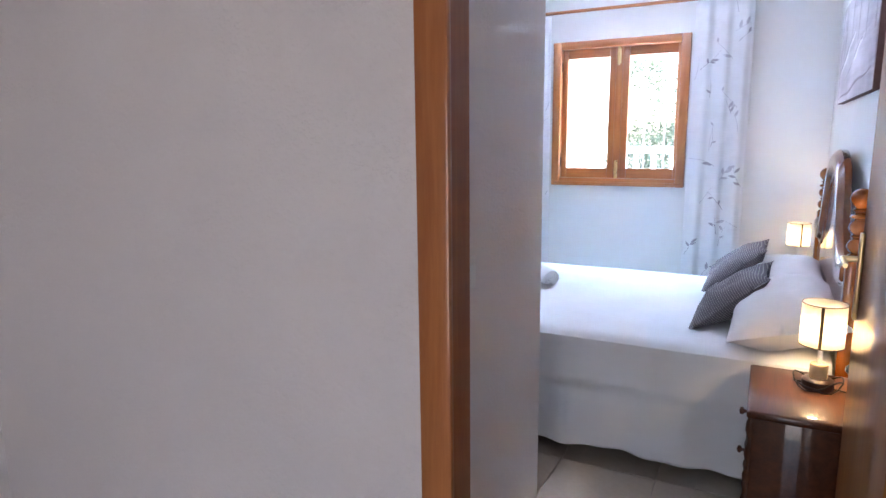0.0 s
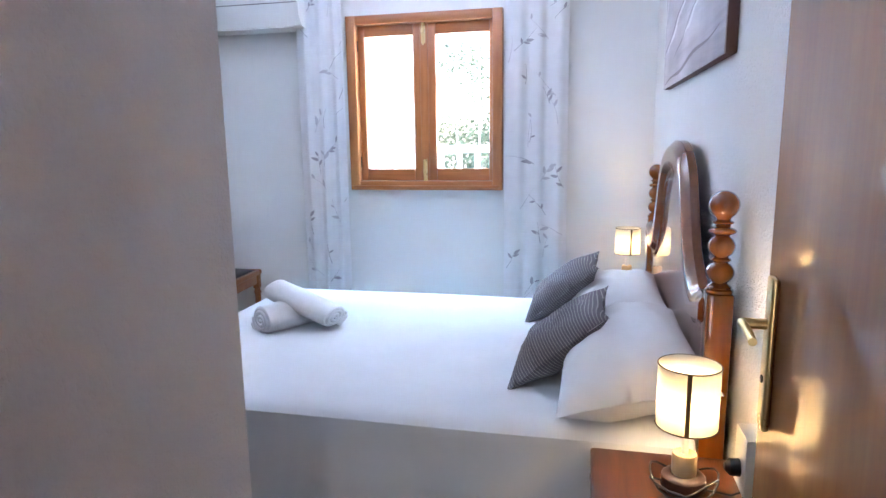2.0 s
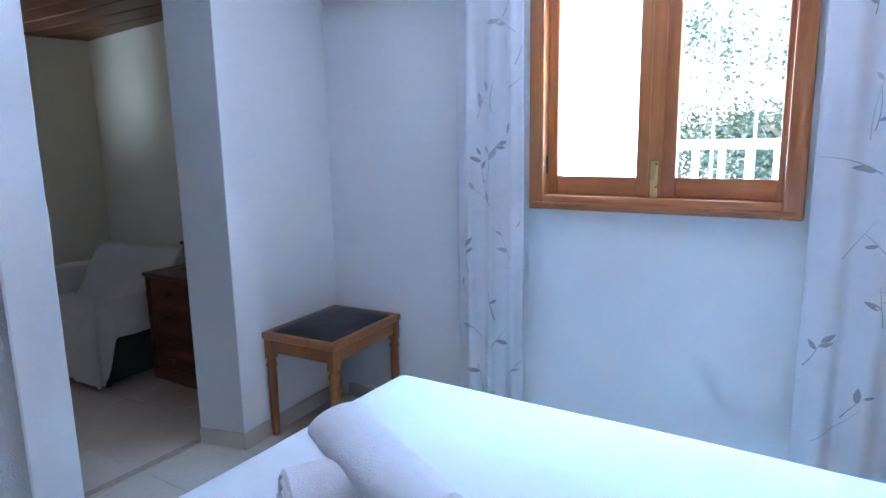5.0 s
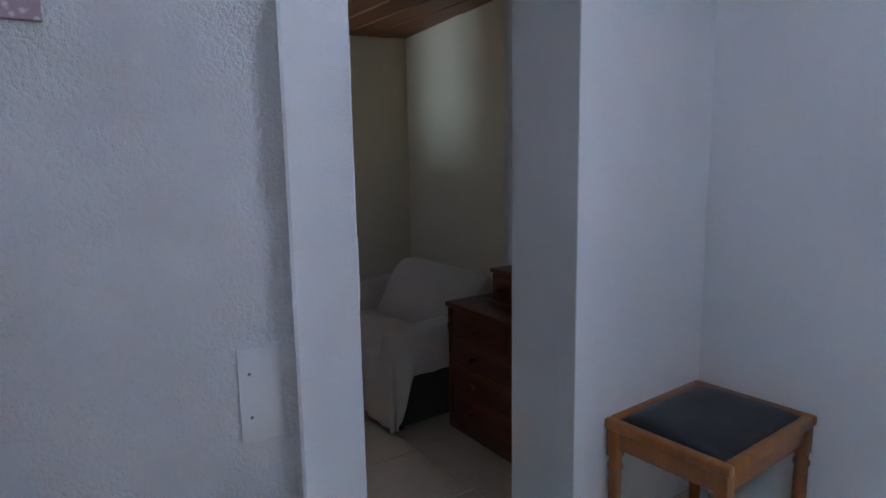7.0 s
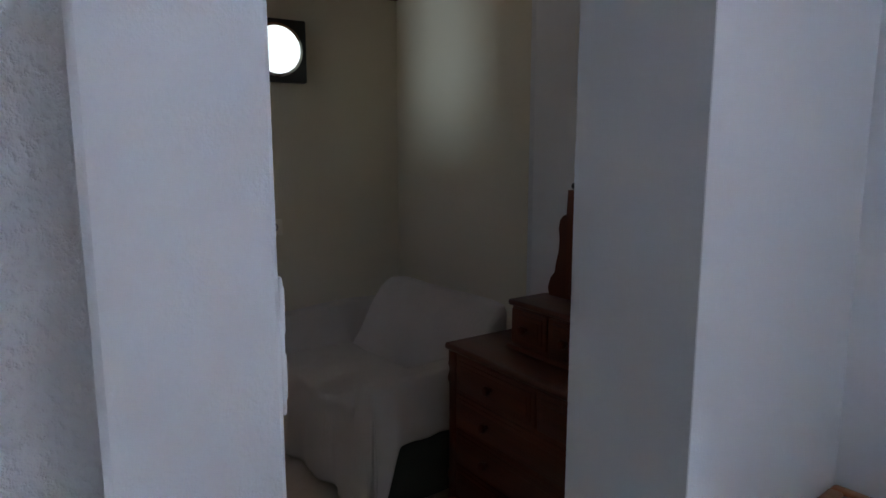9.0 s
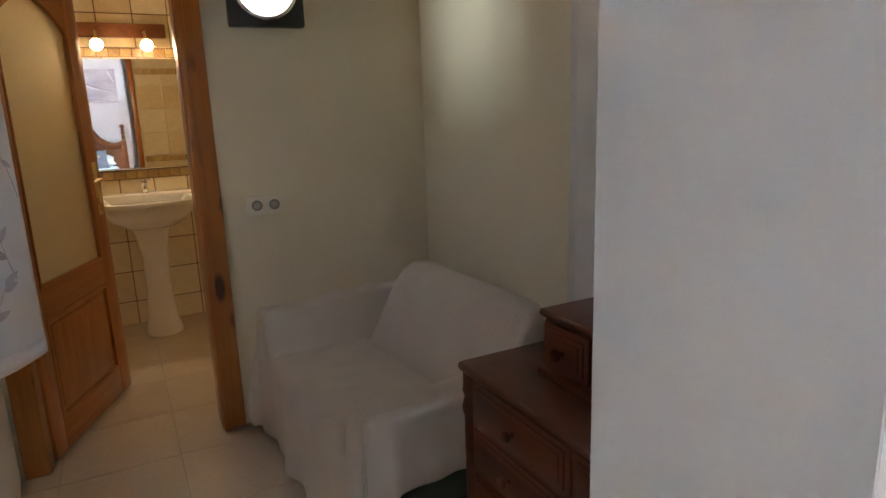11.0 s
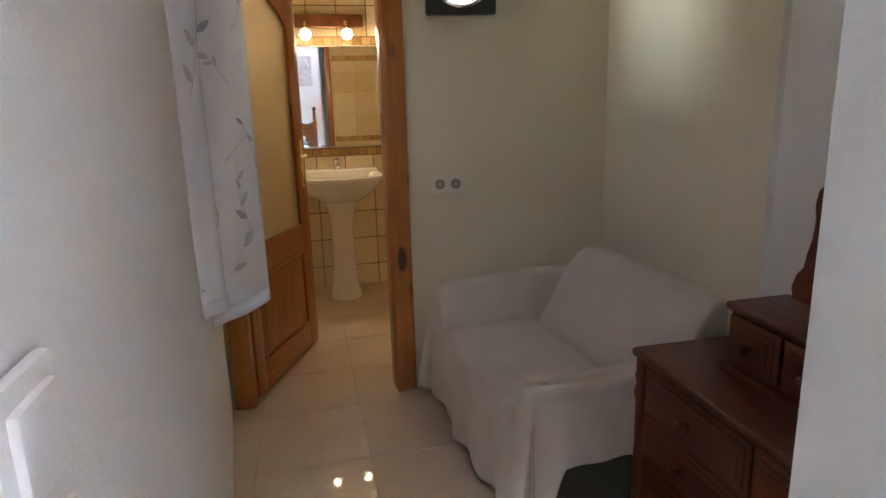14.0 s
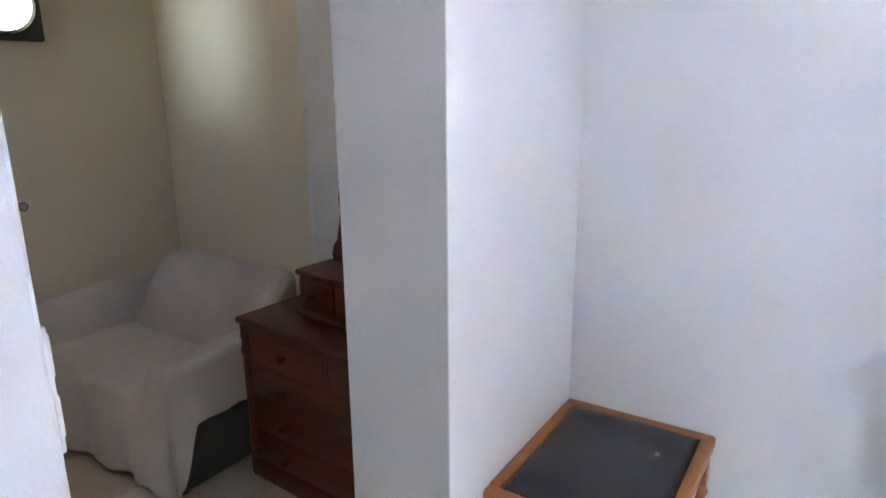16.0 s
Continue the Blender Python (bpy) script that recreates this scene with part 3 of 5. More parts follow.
def curtain(name, label, width, z0, z1, folds, depth, m, seed, flare=0.0, sprigs=9, leaf_size=1.0):
    """A hanging cloth, gathered into soft folds, with a turned hem and a print of leafy twigs."""
    rng = random.Random(seed)
    ph = [rng.uniform(0, 6.28) for _ in range(4)]
    cur = thing(name, label, "curtain", m)

    def shape(u, v):
        z = z1 + (z0 - z1) * v
        w = width * (1 + flare * v)
        s = u + 0.02 * math.sin(5 * v + ph[1]) * math.sin(9 * u + ph[2])
        wave = math.sin(2 * math.pi * folds * s + ph[0] + 0.5 * math.sin(2.3 * v + ph[3]))
        wave += 0.25 * math.sin(2 * math.pi * folds * 2.1 * s + ph[2] + v)
        return Vector(((u - 0.5) * w, depth * wave * (0.65 + 0.35 * v), z))

    bm = B()
    surface(bm, shape, folds * 18, 40)
    solid(part("cloth", bm, M_CURTAIN, cur), 0.002)
    bm = B()
    surface(bm, lambda u, v: shape(u, 1 - 0.03 * v) + Vector((0, -0.0035, -0.001)), folds * 18, 2)
    solid(part("hem", bm, M_CURTAIN, cur), 0.003)

    def on_cloth(x, z):
        """A place on the cloth's front for flat print coordinates in metres."""
        u, v = min(1, max(0, x / width + 0.5)), min(1, max(0, (z1 - z) / (z1 - z0)))
        return shape(u, v) + Vector((0, -0.0042, 0))

    def patch(bm, pts):
        vs = [bm.verts.new(on_cloth(x, z)) for x, z in pts]
        bm.faces.new(vs)

    inks = (B(), B())
    for k in range(sprigs):
        x, z = rng.uniform(-0.46, 0.46) * width, z0 + (z1 - z0) * (k + rng.uniform(0.1, 0.9)) / sprigs
        a, bend = rng.uniform(0.5, 2.6), rng.uniform(-4, 4)
        bm = inks[k % 2]
        steps, step = rng.randint(7, 12), 0.014 * leaf_size
        for i in range(steps):
            a += bend * step
            nx, nz = x + math.cos(a) * step, z + math.sin(a) * step
            t = 0.0011 * leaf_size * (1.4 - i / steps)
            ox, oz = -math.sin(a) * t, math.cos(a) * t
            if abs(nx) < width * 0.49 and z0 + 0.02 < nz < z1:
                patch(bm, ((x + ox, z + oz), (x - ox, z - oz), (nx - ox, nz - oz), (nx + ox, nz + oz)))
                if rng.random() < 0.2:
                    b, r = a + rng.choice((-1, 1)) * rng.uniform(0.5, 1.1), rng.uniform(0.014, 0.027) * leaf_size
                    c, s = math.cos(b), math.sin(b)
                    out = [(nx + c * r * p - s * r * q, nz + s * r * p + c * r * q) for p, q in ((0, 0), (0.5, 0.34), (1.1, 0.36), (1.7, 0.16), (2.0, 0), (1.6, -0.22), (1.0, -0.38), (0.4, -0.28))]
                    if all(abs(px) < width * 0.49 and z0 + 0.01 < pz < z1 for px, pz in out):
                        mid = (nx + c * r, nz + s * r)
                        for p, q in zip(out, out[1:] + out[:1]):
                            patch(bm, (mid, p, q))
            x, z = nx, nz
    tagged(part("print", inks[0], M_INK, cur, "grey leafy twigs printed on the cloth", False), kind="stuff")
    tagged(part("print", inks[1], M_INK_PALE, cur, "pale grey leafy twigs printed on the cloth", False), kind="stuff")
    return cur


rod = thing("curtain_rod", "thin honey wooden curtain rod with rings", "curtain rod", pose(1.62, -0.085, 2.335))
bm = B()
tube(bm, [(-0.92, 0, 0), (0.95, 0, 0)], 0.012, 12)
part("pole", bm, M_PINE_X, rod)
for sx in (-0.93, 0.96):
    bm = B()
    bmesh.ops.create_uvsphere(bm, u_segments=14, v_segments=8, radius=0.022, matrix=Matrix.Translation((sx, 0, 0)))
    part("finial", bm, M_PINE, rod)
for sx in (-0.86, 0.9):
    bm = B()
    box(bm, sx - 0.01, sx + 0.01, 0, 0.113, -0.03, 0.0, 0.004)
    part("bracket", bm, M_PINE_X, rod)
curtain("curtain", "sheer white curtain printed with grey twigs beside the window", 0.30, 0.03, 2.32, 3, 0.013, pose(0.965, -0.075, 0), 3, 0.05, 26, 1.05)
curtain("curtain", "sheer white curtain printed with grey twigs beside the window", 0.36, 0.03, 2.32, 3, 0.014, pose(2.31, -0.080, 0), 8, 0.06, 28, 1.05)

# air conditioner high on the window wall
ac = thing("air_conditioner", "white wall-mounted split air conditioner", "air conditioner", pose(0.515, -0.068, 2.205))
bm = B()
prof = [(0.098, -0.14), (0.098, 0.14), (-0.08, 0.14), (-0.105, 0.11), (-0.11, 0.0), (-0.105, -0.08), (-0.07, -0.13), (-0.02, -0.14)]
ring = [[bm.verts.new((x, y, z)) for y, z in prof] for x in (-0.37, 0.37)]
bm.faces.new(ring[0])
bm.faces.new(ring[1][::-1])
for i in range(len(prof)):
    j = (i + 1) % len(prof)
    bm.faces.new((ring[0][i], ring[1][i], ring[1][j], ring[0][j]))
part("housing", bm, M_PLASTIC, ac)
bm = B()
box(bm, -0.33, 0.33, -0.098, -0.028, -0.146, -0.138, 0.003)
part("louvre", bm, M_PLASTIC, ac, "white outlet flap")
bm = B()
box(bm, -0.36, 0.36, -0.113, -0.109, -0.005, 0.0)
part("seam", bm, M_SOCKET, ac)

# bed
bed = thing("bed", "double bed with glossy cherry headboard and white bedspread to the floor", "bed", pose(0, 0, 0))
BX0, BX1, BY0, BY1, BZ = 1.00, 2.90, -2.235, -0.775, 0.60
bm = B()
box(bm, BX0 + 0.07, BX1, BY0 + 0.07, BY1 - 0.07, 0.16, 0.36, 0.02)
part("bed_base", bm, M_BED_Y, bed)
for lx in (BX0 + 0.14, BX1 - 0.14):
    for ly in (BY0 + 0.14, BY1 - 0.14):
        bm = B()
        lathe(bm, [(0.022, 0.0), (0.028, 0.02), (0.028, 0.16)], lx, ly, 12)
        part("leg", bm, M_BLACK, bed)
bm = B()
box(bm, BX0 + 0.03, BX1, BY0 + 0.03, BY1 - 0.03, 0.36, BZ - 0.015, 0.04, 3)
part("mattress", bm, M_SHEET, bed)


def spread(u, v):
    """The cover: v runs along the bed, u across it from hem to hem, foot end folded down."""
    drop = 0.485
    width = BY1 - BY0
    across = u * (width + 2 * drop)
    along = v * (BX1 - BX0 + drop)
    def fold(s, span):
        # distance s along cloth -> offset inwards and drop
        if s < drop:
            return 0.0, drop - s
        if s > drop + span:
            return span, s - drop - span
        return s - drop, 0.0
    oy, dy = fold(across, width)
    ox, dx = (0.0, drop - along) if along < drop else (along - drop, 0.0)
    x, y = BX0 + ox, BY0 + oy
    z = BZ - max(dy, dx)
    d = max(dy, dx)
    edge = min(oy, width - oy, ox if dx == 0 else 0)
    z -= 0.028 * math.exp(-max(edge, 0) / 0.03) if d == 0 else 0.028
    # the loose cover ends in a soft ledge over the fitted lower layer
    ledge = min(1.0, max(0.0, (d - 0.20) / 0.025))
    flare = 0.075 * d - 0.016 * ledge
    out = 0.018 * d / drop
    if dy > 0:
        s = -1 if oy == 0 else 1
        y += s * (flare + out * math.sin(15 * x + 2 * s) + 0.5 * out * math.sin(37 * x))
    if dx > 0:
        x -= flare + out * math.sin(13 * y) + 0.5 * out * math.sin(33 * y + 1)
    z += 0.006 * noise.noise(Vector((x * 2.2, y * 2.2, 0.3)))
    z += 0.005 * (d / drop) * math.sin(5 * x + 7 * y)
    return Vector((x, y, z))


bm = B()
surface(bm, spread, 150, 120)
cover = solid(part("bedspread", bm, M_SHEET, bed, "smooth white cotton bedspread with soft folds"), 0.006)
cover.modifiers.new("soft", "SMOOTH").iterations = 3

PY0, PY1, PX = -2.178, -0.645, 2.938


def turned_post(y):
    bm = B()
    box(bm, PX - 0.032, PX + 0.032, y - 0.032, y + 0.032, 0.0, 0.982, 0.006)

    def bead(zc, r, half, waist=0.017):
        return [(waist + (r - waist) * math.sin(math.pi * k / 8) ** 0.7, zc - half + 2 * half * k / 8) for k in range(9)]

    prof = [(0.030, 0.982), (0.034, 0.984), (0.034, 0.991), (0.027, 0.995), (0.030, 0.998), (0.022, 1.004)]
    prof += bead(1.034, 0.034, 0.026) + [(0.019, 1.063), (0.024, 1.066), (0.024, 1.070), (0.018, 1.073)]
    prof += bead(1.101, 0.033, 0.026) + [(0.018, 1.129)] + bead(1.140, 0.033, 0.010) + [(0.018, 1.151), (0.019, 1.157), (0.025, 1.160), (0.025, 1.164), (0.017, 1.168), (0.017, 1.170)]
    prof += [(0.0365 * math.sin(a), 1.205 - 0.0365 * math.cos(a)) for a in (math.pi * k / 14 for k in range(3, 14))] + [(0.001, 1.2415)]
    lathe(bm, prof, PX, y, 28)
    return bm


part("post", turned_post(PY0), M_BED, bed, "turned cherry bedpost with ball top")
part("post", turned_post(PY1), M_BED, bed, "turned cherry bedpost with ball top")


def arch(inset):
    """Outline of the headboard as (y, z): low shoulders, a swept neck and a round crown."""
    cy, half = (PY0 + PY1) / 2, (PY1 - PY0) / 2 - 0.03
    pts = []
    for k in range(121):
        s = -1 + 2 * k / 120
        a = abs(s)
        if a < 0.52:
            z = 1.10 + 0.26 * math.sqrt(max(0, 1 - (a / 0.52) ** 2.3))
        else:
            q = (a - 0.52) / 0.48
            z = 1.10 - 0.165 * math.sin(min(1, q * 1.25) * math.pi / 2) + (0.05 * max(0, q - 0.72) / 0.28)
        pull = 1.15 * (1 - min(1, max(0, (a - 0.62) / 0.38)) ** 2)
        pts.append((cy + s * (half - inset * pull), z - inset))
    return [(pts[k][0], sum(pts[min(120, max(0, k + d))][1] for d in range(-5, 6)) / 11) for k in range(121)]


out = arch(0.0)
bm = B()
extrude_outline(bm, [(PY0 + 0.03, 0.34)] + [(PY1 - 0.03, 0.34)] + out[::-1], 0.026, 0)
for v in bm.verts:
    v.co.x += 2.922
part("headboard", bm, M_BED_Y, bed, "glossy arched cherry headboard panel")
def moulding(inset0, inset1, section, name):
    """A wide moulded band that follows the arch between two insets; section gives its height over the panel."""
    bm = B()
    lines = [arch(inset0 + (inset1 - inset0) * k / 24) for k in range(25)]

    def at(u, v):
        k, i = round(v * 24), round(u * 120)
        y, z = lines[k][i]
        return Vector((2.9225 - section(v), y, z))

    surface(bm, at, 120, 24)
    ends = [Vector((2.924, y, z)) for y, z in lines[0]], [Vector((2.924, y, z)) for y, z in lines[24]]
    for row, v in zip(ends, (0.0, 1.0)):
        surface(bm, lambda u, w, row=row, v=v: row[round(u * 120)] - Vector(((0.0015 + section(v)) * w, 0, 0)), 120, 1)
    for i in (0, 120):
        surface(bm, lambda u, w, i=i: Vector((2.924 - (0.0015 + section(u)) * w, *lines[round(u * 24)][i])), 24, 1)
    bmesh.ops.remove_doubles(bm, verts=bm.verts, dist=0.0002)
    return part(name, bm, M_BED_Y, bed)


def section(v):
    """Rounded outer edge, flat face, a groove and a small bead inside it."""
    if v < 0.34:
        return 0.001 + 0.026 * math.sin(v / 0.34 * math.pi / 2)
    if v < 0.68:
        return 0.027
    if v < 0.84:
        return 0.027 - 0.025 * (v - 0.68) / 0.16
    return 0.002 + 0.007 * math.sin((v - 0.84) / 0.16 * math.pi)


moulding(0.0, 0.112, section, "headboard_rim")


def pillow_mesh(w, d, h, seed, pinch=0.07):
    """A stuffed bag: w by d, h thick, corners pulled out."""
    rng = random.Random(seed)
    bm = B()
    o = Vector((rng.uniform(0, 9), rng.uniform(0, 9), 0))
    for side in (1, -1):
        def f(u, v):
            a, b = 2 * u - 1, 2 * v - 1
            k = (1 - abs(a) ** 2.6) * (1 - abs(b) ** 2.6)
            z = side * h / 2 * max(0.0, k) ** 0.62
            x = a * w / 2 * (1 - pinch * (1 - abs(b) ** 2) * abs(a))
            y = b * d / 2 * (1 - pinch * (1 - abs(a) ** 2) * abs(b))
            z += 0.018 * noise.noise(Vector((a * 2.2, b * 2.2, side)) + o) * (0.2 + k)
            z += 0.005 * noise.noise(Vector((a * 7, b * 7, side)) + o) * k
            return Vector((x, y, z))
        surface(bm, f, 28, 28)
    bmesh.ops.remove_doubles(bm, verts=bm.verts, dist=0.0005)
    return bm


def pillow(name, label, category, w, d, h, m, material, seed, pinch=0.07):
    ob = part(name, pillow_mesh(w, d, h, seed, pinch), material)
    ob.matrix_world = m
    return tagged(ob, label, category)


pillow("pillow", "plump white pillow against the headboard", "pillow", 0.42, 0.80, 0.25, pose(2.735, -1.87, 0.695, 0, -13, 1), M_PILLOW, 1)
pillow("pillow", "plump white pillow against the headboard", "pillow", 0.40, 0.68, 0.22, pose(2.735, -1.15, 0.685, 0, -13, -1), M_PILLOW, 2)
pillow("cushion", "grey cushion with thin pale stripes leaning on the pillow", "cushion", 0.41, 0.37, 0.13, pose(2.53, -1.82, 0.725, 2, -41, -3), M_STRIPE, 3, 0.13)
pillow("cushion", "grey cushion with thin pale stripes leaning on the pillow", "cushion", 0.41, 0.36, 0.13, pose(2.515, -1.09, 0.72, 2, -41, -3), M_STRIPE, 4, 0.13)


def towel_roll(label, m, length, r, seed, flat=0.0):
    """A rolled towel: a soft round roll with wound ends and a loose outer flap."""
    root = thing("rolled_towel", label, "towel", m)
    o = Vector((seed * 3.1, seed, 0))

    def roll(u, v):
        a = 2 * math.pi * u
        # v runs from the middle of one end, over the side, to the middle of the other
        if v < 0.28 or v > 0.72:
            e = v / 0.28 if v < 0.28 else (1 - v) / 0.28
            rr = r * e
            wound = 0.5 + 0.5 * math.cos(a - 2 * math.pi * 3.0 * e)
            x = length / 2 - 0.010 * max(0, e - 0.75) / 0.25 - 0.007 * wound ** 3
            x *= -1 if v < 0.28 else 1
        else:
            q = (v - 0.28) / 0.44
            rr = r * (1 + 0.05 * math.sin(math.pi * q) + 0.04 * noise.noise(Vector((q * 3, a, 0)) + o))
            x = (q - 0.5) * (length - 0.02)
        rr *= 1 + 0.07 * (a / (2 * math.pi))
        z = rr * math.sin(a) * (0.90 - flat)
        return Vector((x, rr * math.cos(a) * (1.04 + flat), z + r * (0.92 - flat)))

    bm = B()
    surface(bm, roll, 56, 64)
    part("roll", bm, M_TOWEL, root)
    for k, (lift, reach) in enumerate(((0.004, 1.0), (0.013, 0.72))):
        def flap(u, v):
            b = -1.25 + 1.2 * reach * v
            rr = r * 1.06 + lift + 0.004 * math.sin(7 * u + seed) * (1 - v)
            return Vector(((u - 0.5) * (length - 0.012 + 0.01 * k), (1.04 + flat) * rr * math.cos(b), (0.93 - flat) * rr * math.sin(b) + r * (0.92 - flat) + 0.003))
        bm = B()
        surface(bm, flap, 28, 12)
        solid(part("flap", bm, M_TOWEL, root), 0.006, 0)
    return root


towel_roll("rolled white terry towel lying on the bedspread", pose(1.375, -1.49, 0.594, 0, 0, 58), 0.25, 0.062, 1)
towel_roll("rolled white terry towel laid across another towel", pose(1.43, -1.445, 0.655, 0, 15, -15), 0.35, 0.058, 2, 0.20)


# bedside tables and lamps
def nightstand(m):
    ns = thing("nightstand", "dark cherry bedside cabinet with drawer and door", "nightstand", m, "bedside cabinets")
    bm = B()
    box(bm, -0.165, 0.165, -0.225, 0.205, 0.06, 0.545, 0.004)
    part("body", bm, M_NIGHT, ns)
    bm = B()
    box(bm, -0.183, 0.168, -0.242, 0.222, 0.545, 0.572, 0.009, 3)
    part("top", bm, M_NIGHT, ns)
    bm = B()
    box(bm, -0.176, 0.166, -0.234, 0.214, 0.0, 0.065, 0.008)
    part("plinth", bm, M_NIGHT, ns)
    bm = B()
    box(bm, -0.176, -0.163, -0.185, 0.185, 0.415, 0.53, 0.005)
    dr = part("drawer", bm, M_NIGHT, ns)
    bm = B()
    lathe(bm, [(0.006, 0), (0.006, 0.012), (0.014, 0.02), (0.012, 0.028), (0.002, 0.031)], seg=12)
    kn = part("knob", bm, M_NIGHT, dr)
    kn.matrix_basis = pose(-0.176, 0, 0.47, 0, -90, 0)
    bm = B()
    box(bm, -0.174, -0.163, -0.185, 0.185, 0.085, 0.40, 0.005)
    box(bm, -0.179, -0.170, -0.13, 0.13, 0.135, 0.35, 0.006)
    dd = part("door", bm, M_NIGHT, ns)
    bm = B()
    lathe(bm, [(0.006, 0), (0.006, 0.012), (0.014, 0.02), (0.012, 0.028), (0.002, 0.031)], seg=12)
    kn = part("knob", bm, M_NIGHT, dd)
    kn.matrix_basis = pose(-0.176, 0.155, 0.25, 0, -90, 0)
    for y in (-0.213, 0.195):
        bm = B()
        lathe(bm, [(0.012, 0.07)] + [(0.011 + 0.004 * math.sin(k * 0.9), 0.07 + 0.47 * k / 40) for k in range(41)], -0.168, y, 10)
        part("turned_column", bm, M_NIGHT, ns)
    return ns


ns = nightstand(pose(2.813, -2.482, 0))
copy_thing(ns, pose(2.813, -0.31, 0))


def table_lamp(m):
    tl = thing("table_lamp", "lit table lamp with cream drum shade and log base", "lamp", m, "bedside lamps")
    bm = B()
    lathe(bm, [(0.047, 0), (0.050, 0.006), (0.049, 0.030), (0.043, 0.036), (0.030, 0.038)], seg=24)
    part("base", bm, M_LAMPBASE, tl, "dark brown round wooden base")
    bm = B()
    lathe(bm, [(0.027, 0.036), (0.028, 0.042), (0.028, 0.082), (0.026, 0.087)], seg=20)
    part("log", bm, M_LAMPWOOD, tl, "pale wooden block")
    bm = B()
    lathe(bm, [(0.008, 0.086), (0.008, 0.150), (0.013, 0.152), (0.013, 0.185), (0.006, 0.188)], seg=12)
    part("stem", bm, M_PLASTIC, tl)
    bm = B()
    surface(bm, lambda u, v: Vector((0.067 * math.cos(2 * math.pi * u), 0.067 * math.sin(2 * math.pi * u), 0.155 + 0.145 * v)), 40, 1, True)
    solid(part("shade", bm, M_SHADE, tl, "cream linen drum shade glowing warm"), 0.0015)
    for z in (0.1555, 0.2995):
        bm = B()
        ringp = [(0.0675 * math.cos(2 * math.pi * k / 40), 0.0675 * math.sin(2 * math.pi * k / 40), z) for k in range(41)]
        tube(bm, ringp, 0.0016, 6)
        part("rim", bm, M_TRIM, tl)
    bm = B()
    a0 = radians(258)
    surface(bm, lambda u, v: Vector((0.0685 * math.cos(a0 + 0.14 * u), 0.0685 * math.sin(a0 + 0.14 * u), 0.155 + 0.145 * v)), 3, 1)
    solid(part("seam", bm, M_TRIM, tl), 0.001)
    bm = B()
    bmesh.ops.create_uvsphere(bm, u_segments=14, v_segments=10, radius=0.022, matrix=Matrix.Translation((0, 0, 0.215)))
    part("bulb", bm, M_BULB, tl, "glowing warm bulb")
    bm = B()
    pts = [(0.02 * math.cos(a) + 0.055 * math.cos(a), -0.075 * math.sin(a) * 0.9, 0.005 + 0.02 * (1 + math.sin(2.3 * a)) * (1 if k < 24 else 0.5)) for k, a in ((k, 0.35 * k) for k in range(28))]
    tube(bm, [(x, y, max(0.004, z)) for x, y, z in pts] + [(0.10, -0.02, 0.004), (0.135, -0.03, 0.03)], 0.0026, 6)
    part("cable", bm, M_CABLE, tl, "thin black looped cable")
    return tl


tl = table_lamp(pose(2.838, -2.42, 0.572))
copy_thing(tl, pose(2.842, -0.25, 0.572, 0, 0, 20))

# wall print above the bed
pr = thing("wall_print", "grey photo print on canvas above the headboard", "picture", pose(2.984, -1.315, 1.84))
bm = B()
box(bm, -0.030, 0.0, -0.675, 0.675, -0.25, 0.25, 0.002)
part("canvas", bm, M_CANVAS_EDGE, pr, "dark brown canvas edge")
bm = B()
box(bm, -0.0325, -0.0295, -0.675, 0.675, -0.25, 0.25)
part("print", bm, M_PRINT, pr, "grey weathered wood scene", False)
for k in range(5):
    bm = B()
    box(bm, -0.0335, -0.032, -0.60 + 0.27 * k, -0.50 + 0.27 * k, -0.02, 0.22)
    part("print_plank", bm, M_PRINT, pr, "pale vertical plank in the print", False)
M_PRINT_DARK = canvas_print("dark_print_ink", (0.16, 0.13, 0.14), (0.24, 0.20, 0.21), (0.33, 0.29, 0.30), 0.9)
M_PRINT_PALE = canvas_print("pale_print_ink", (0.62, 0.58, 0.60), (0.72, 0.69, 0.70), (0.80, 0.78, 0.79), 0.9)
for name, ink, y0, z0, y1, z1, w in (("print_shadow", M_PRINT_DARK, 0.672, -0.11, 0.06, 0.07, 0.016), ("print_gleam", M_PRINT_PALE, 0.56, -0.098, 0.02, 0.065, 0.026),
                                     ("print_shadow", M_PRINT_DARK, 0.40, -0.165, -0.34, 0.03, 0.007), ("print_gleam", M_PRINT_PALE, 0.10, -0.10, -0.30, 0.005, 0.016),
                                     ("print_shadow", M_PRINT_DARK, 0.60, -0.235, -0.60, -0.16, 0.014), ("print_gleam", M_PRINT_PALE, 0.66, 0.03, 0.56, 0.24, 0.05)):
    bm = B()
    n = 14
    edge = [(y0 + (y1 - y0) * k / n, z0 + (z1 - z0) * k / n + 0.008 * math.sin(0.9 * k), w * math.sin(math.pi * (k + 0.4) / (n + 0.8)) / 2) for k in range(n + 1)]
    for side in (-0.0332, -0.0345):
        surface(bm, lambda u, v, side=side: Vector((side, edge[round(u * n)][0], edge[round(u * n)][1] + edge[round(u * n)][2] * (2 * v - 1))), n, 1)
    part(name, bm, ink, pr, "brush stroke of driftwood in the print", False)
pp = thing("wall_print", "small pink blossom print on canvas on the bedroom wall", "picture", pose(-0.011, -2.05, 1.706))
bm = B()
box(bm, 0.0, 0.02, -0.13, 0.13, -0.13, 0.13, 0.002)
part("canvas", bm, M_BLOSSOM, pp)

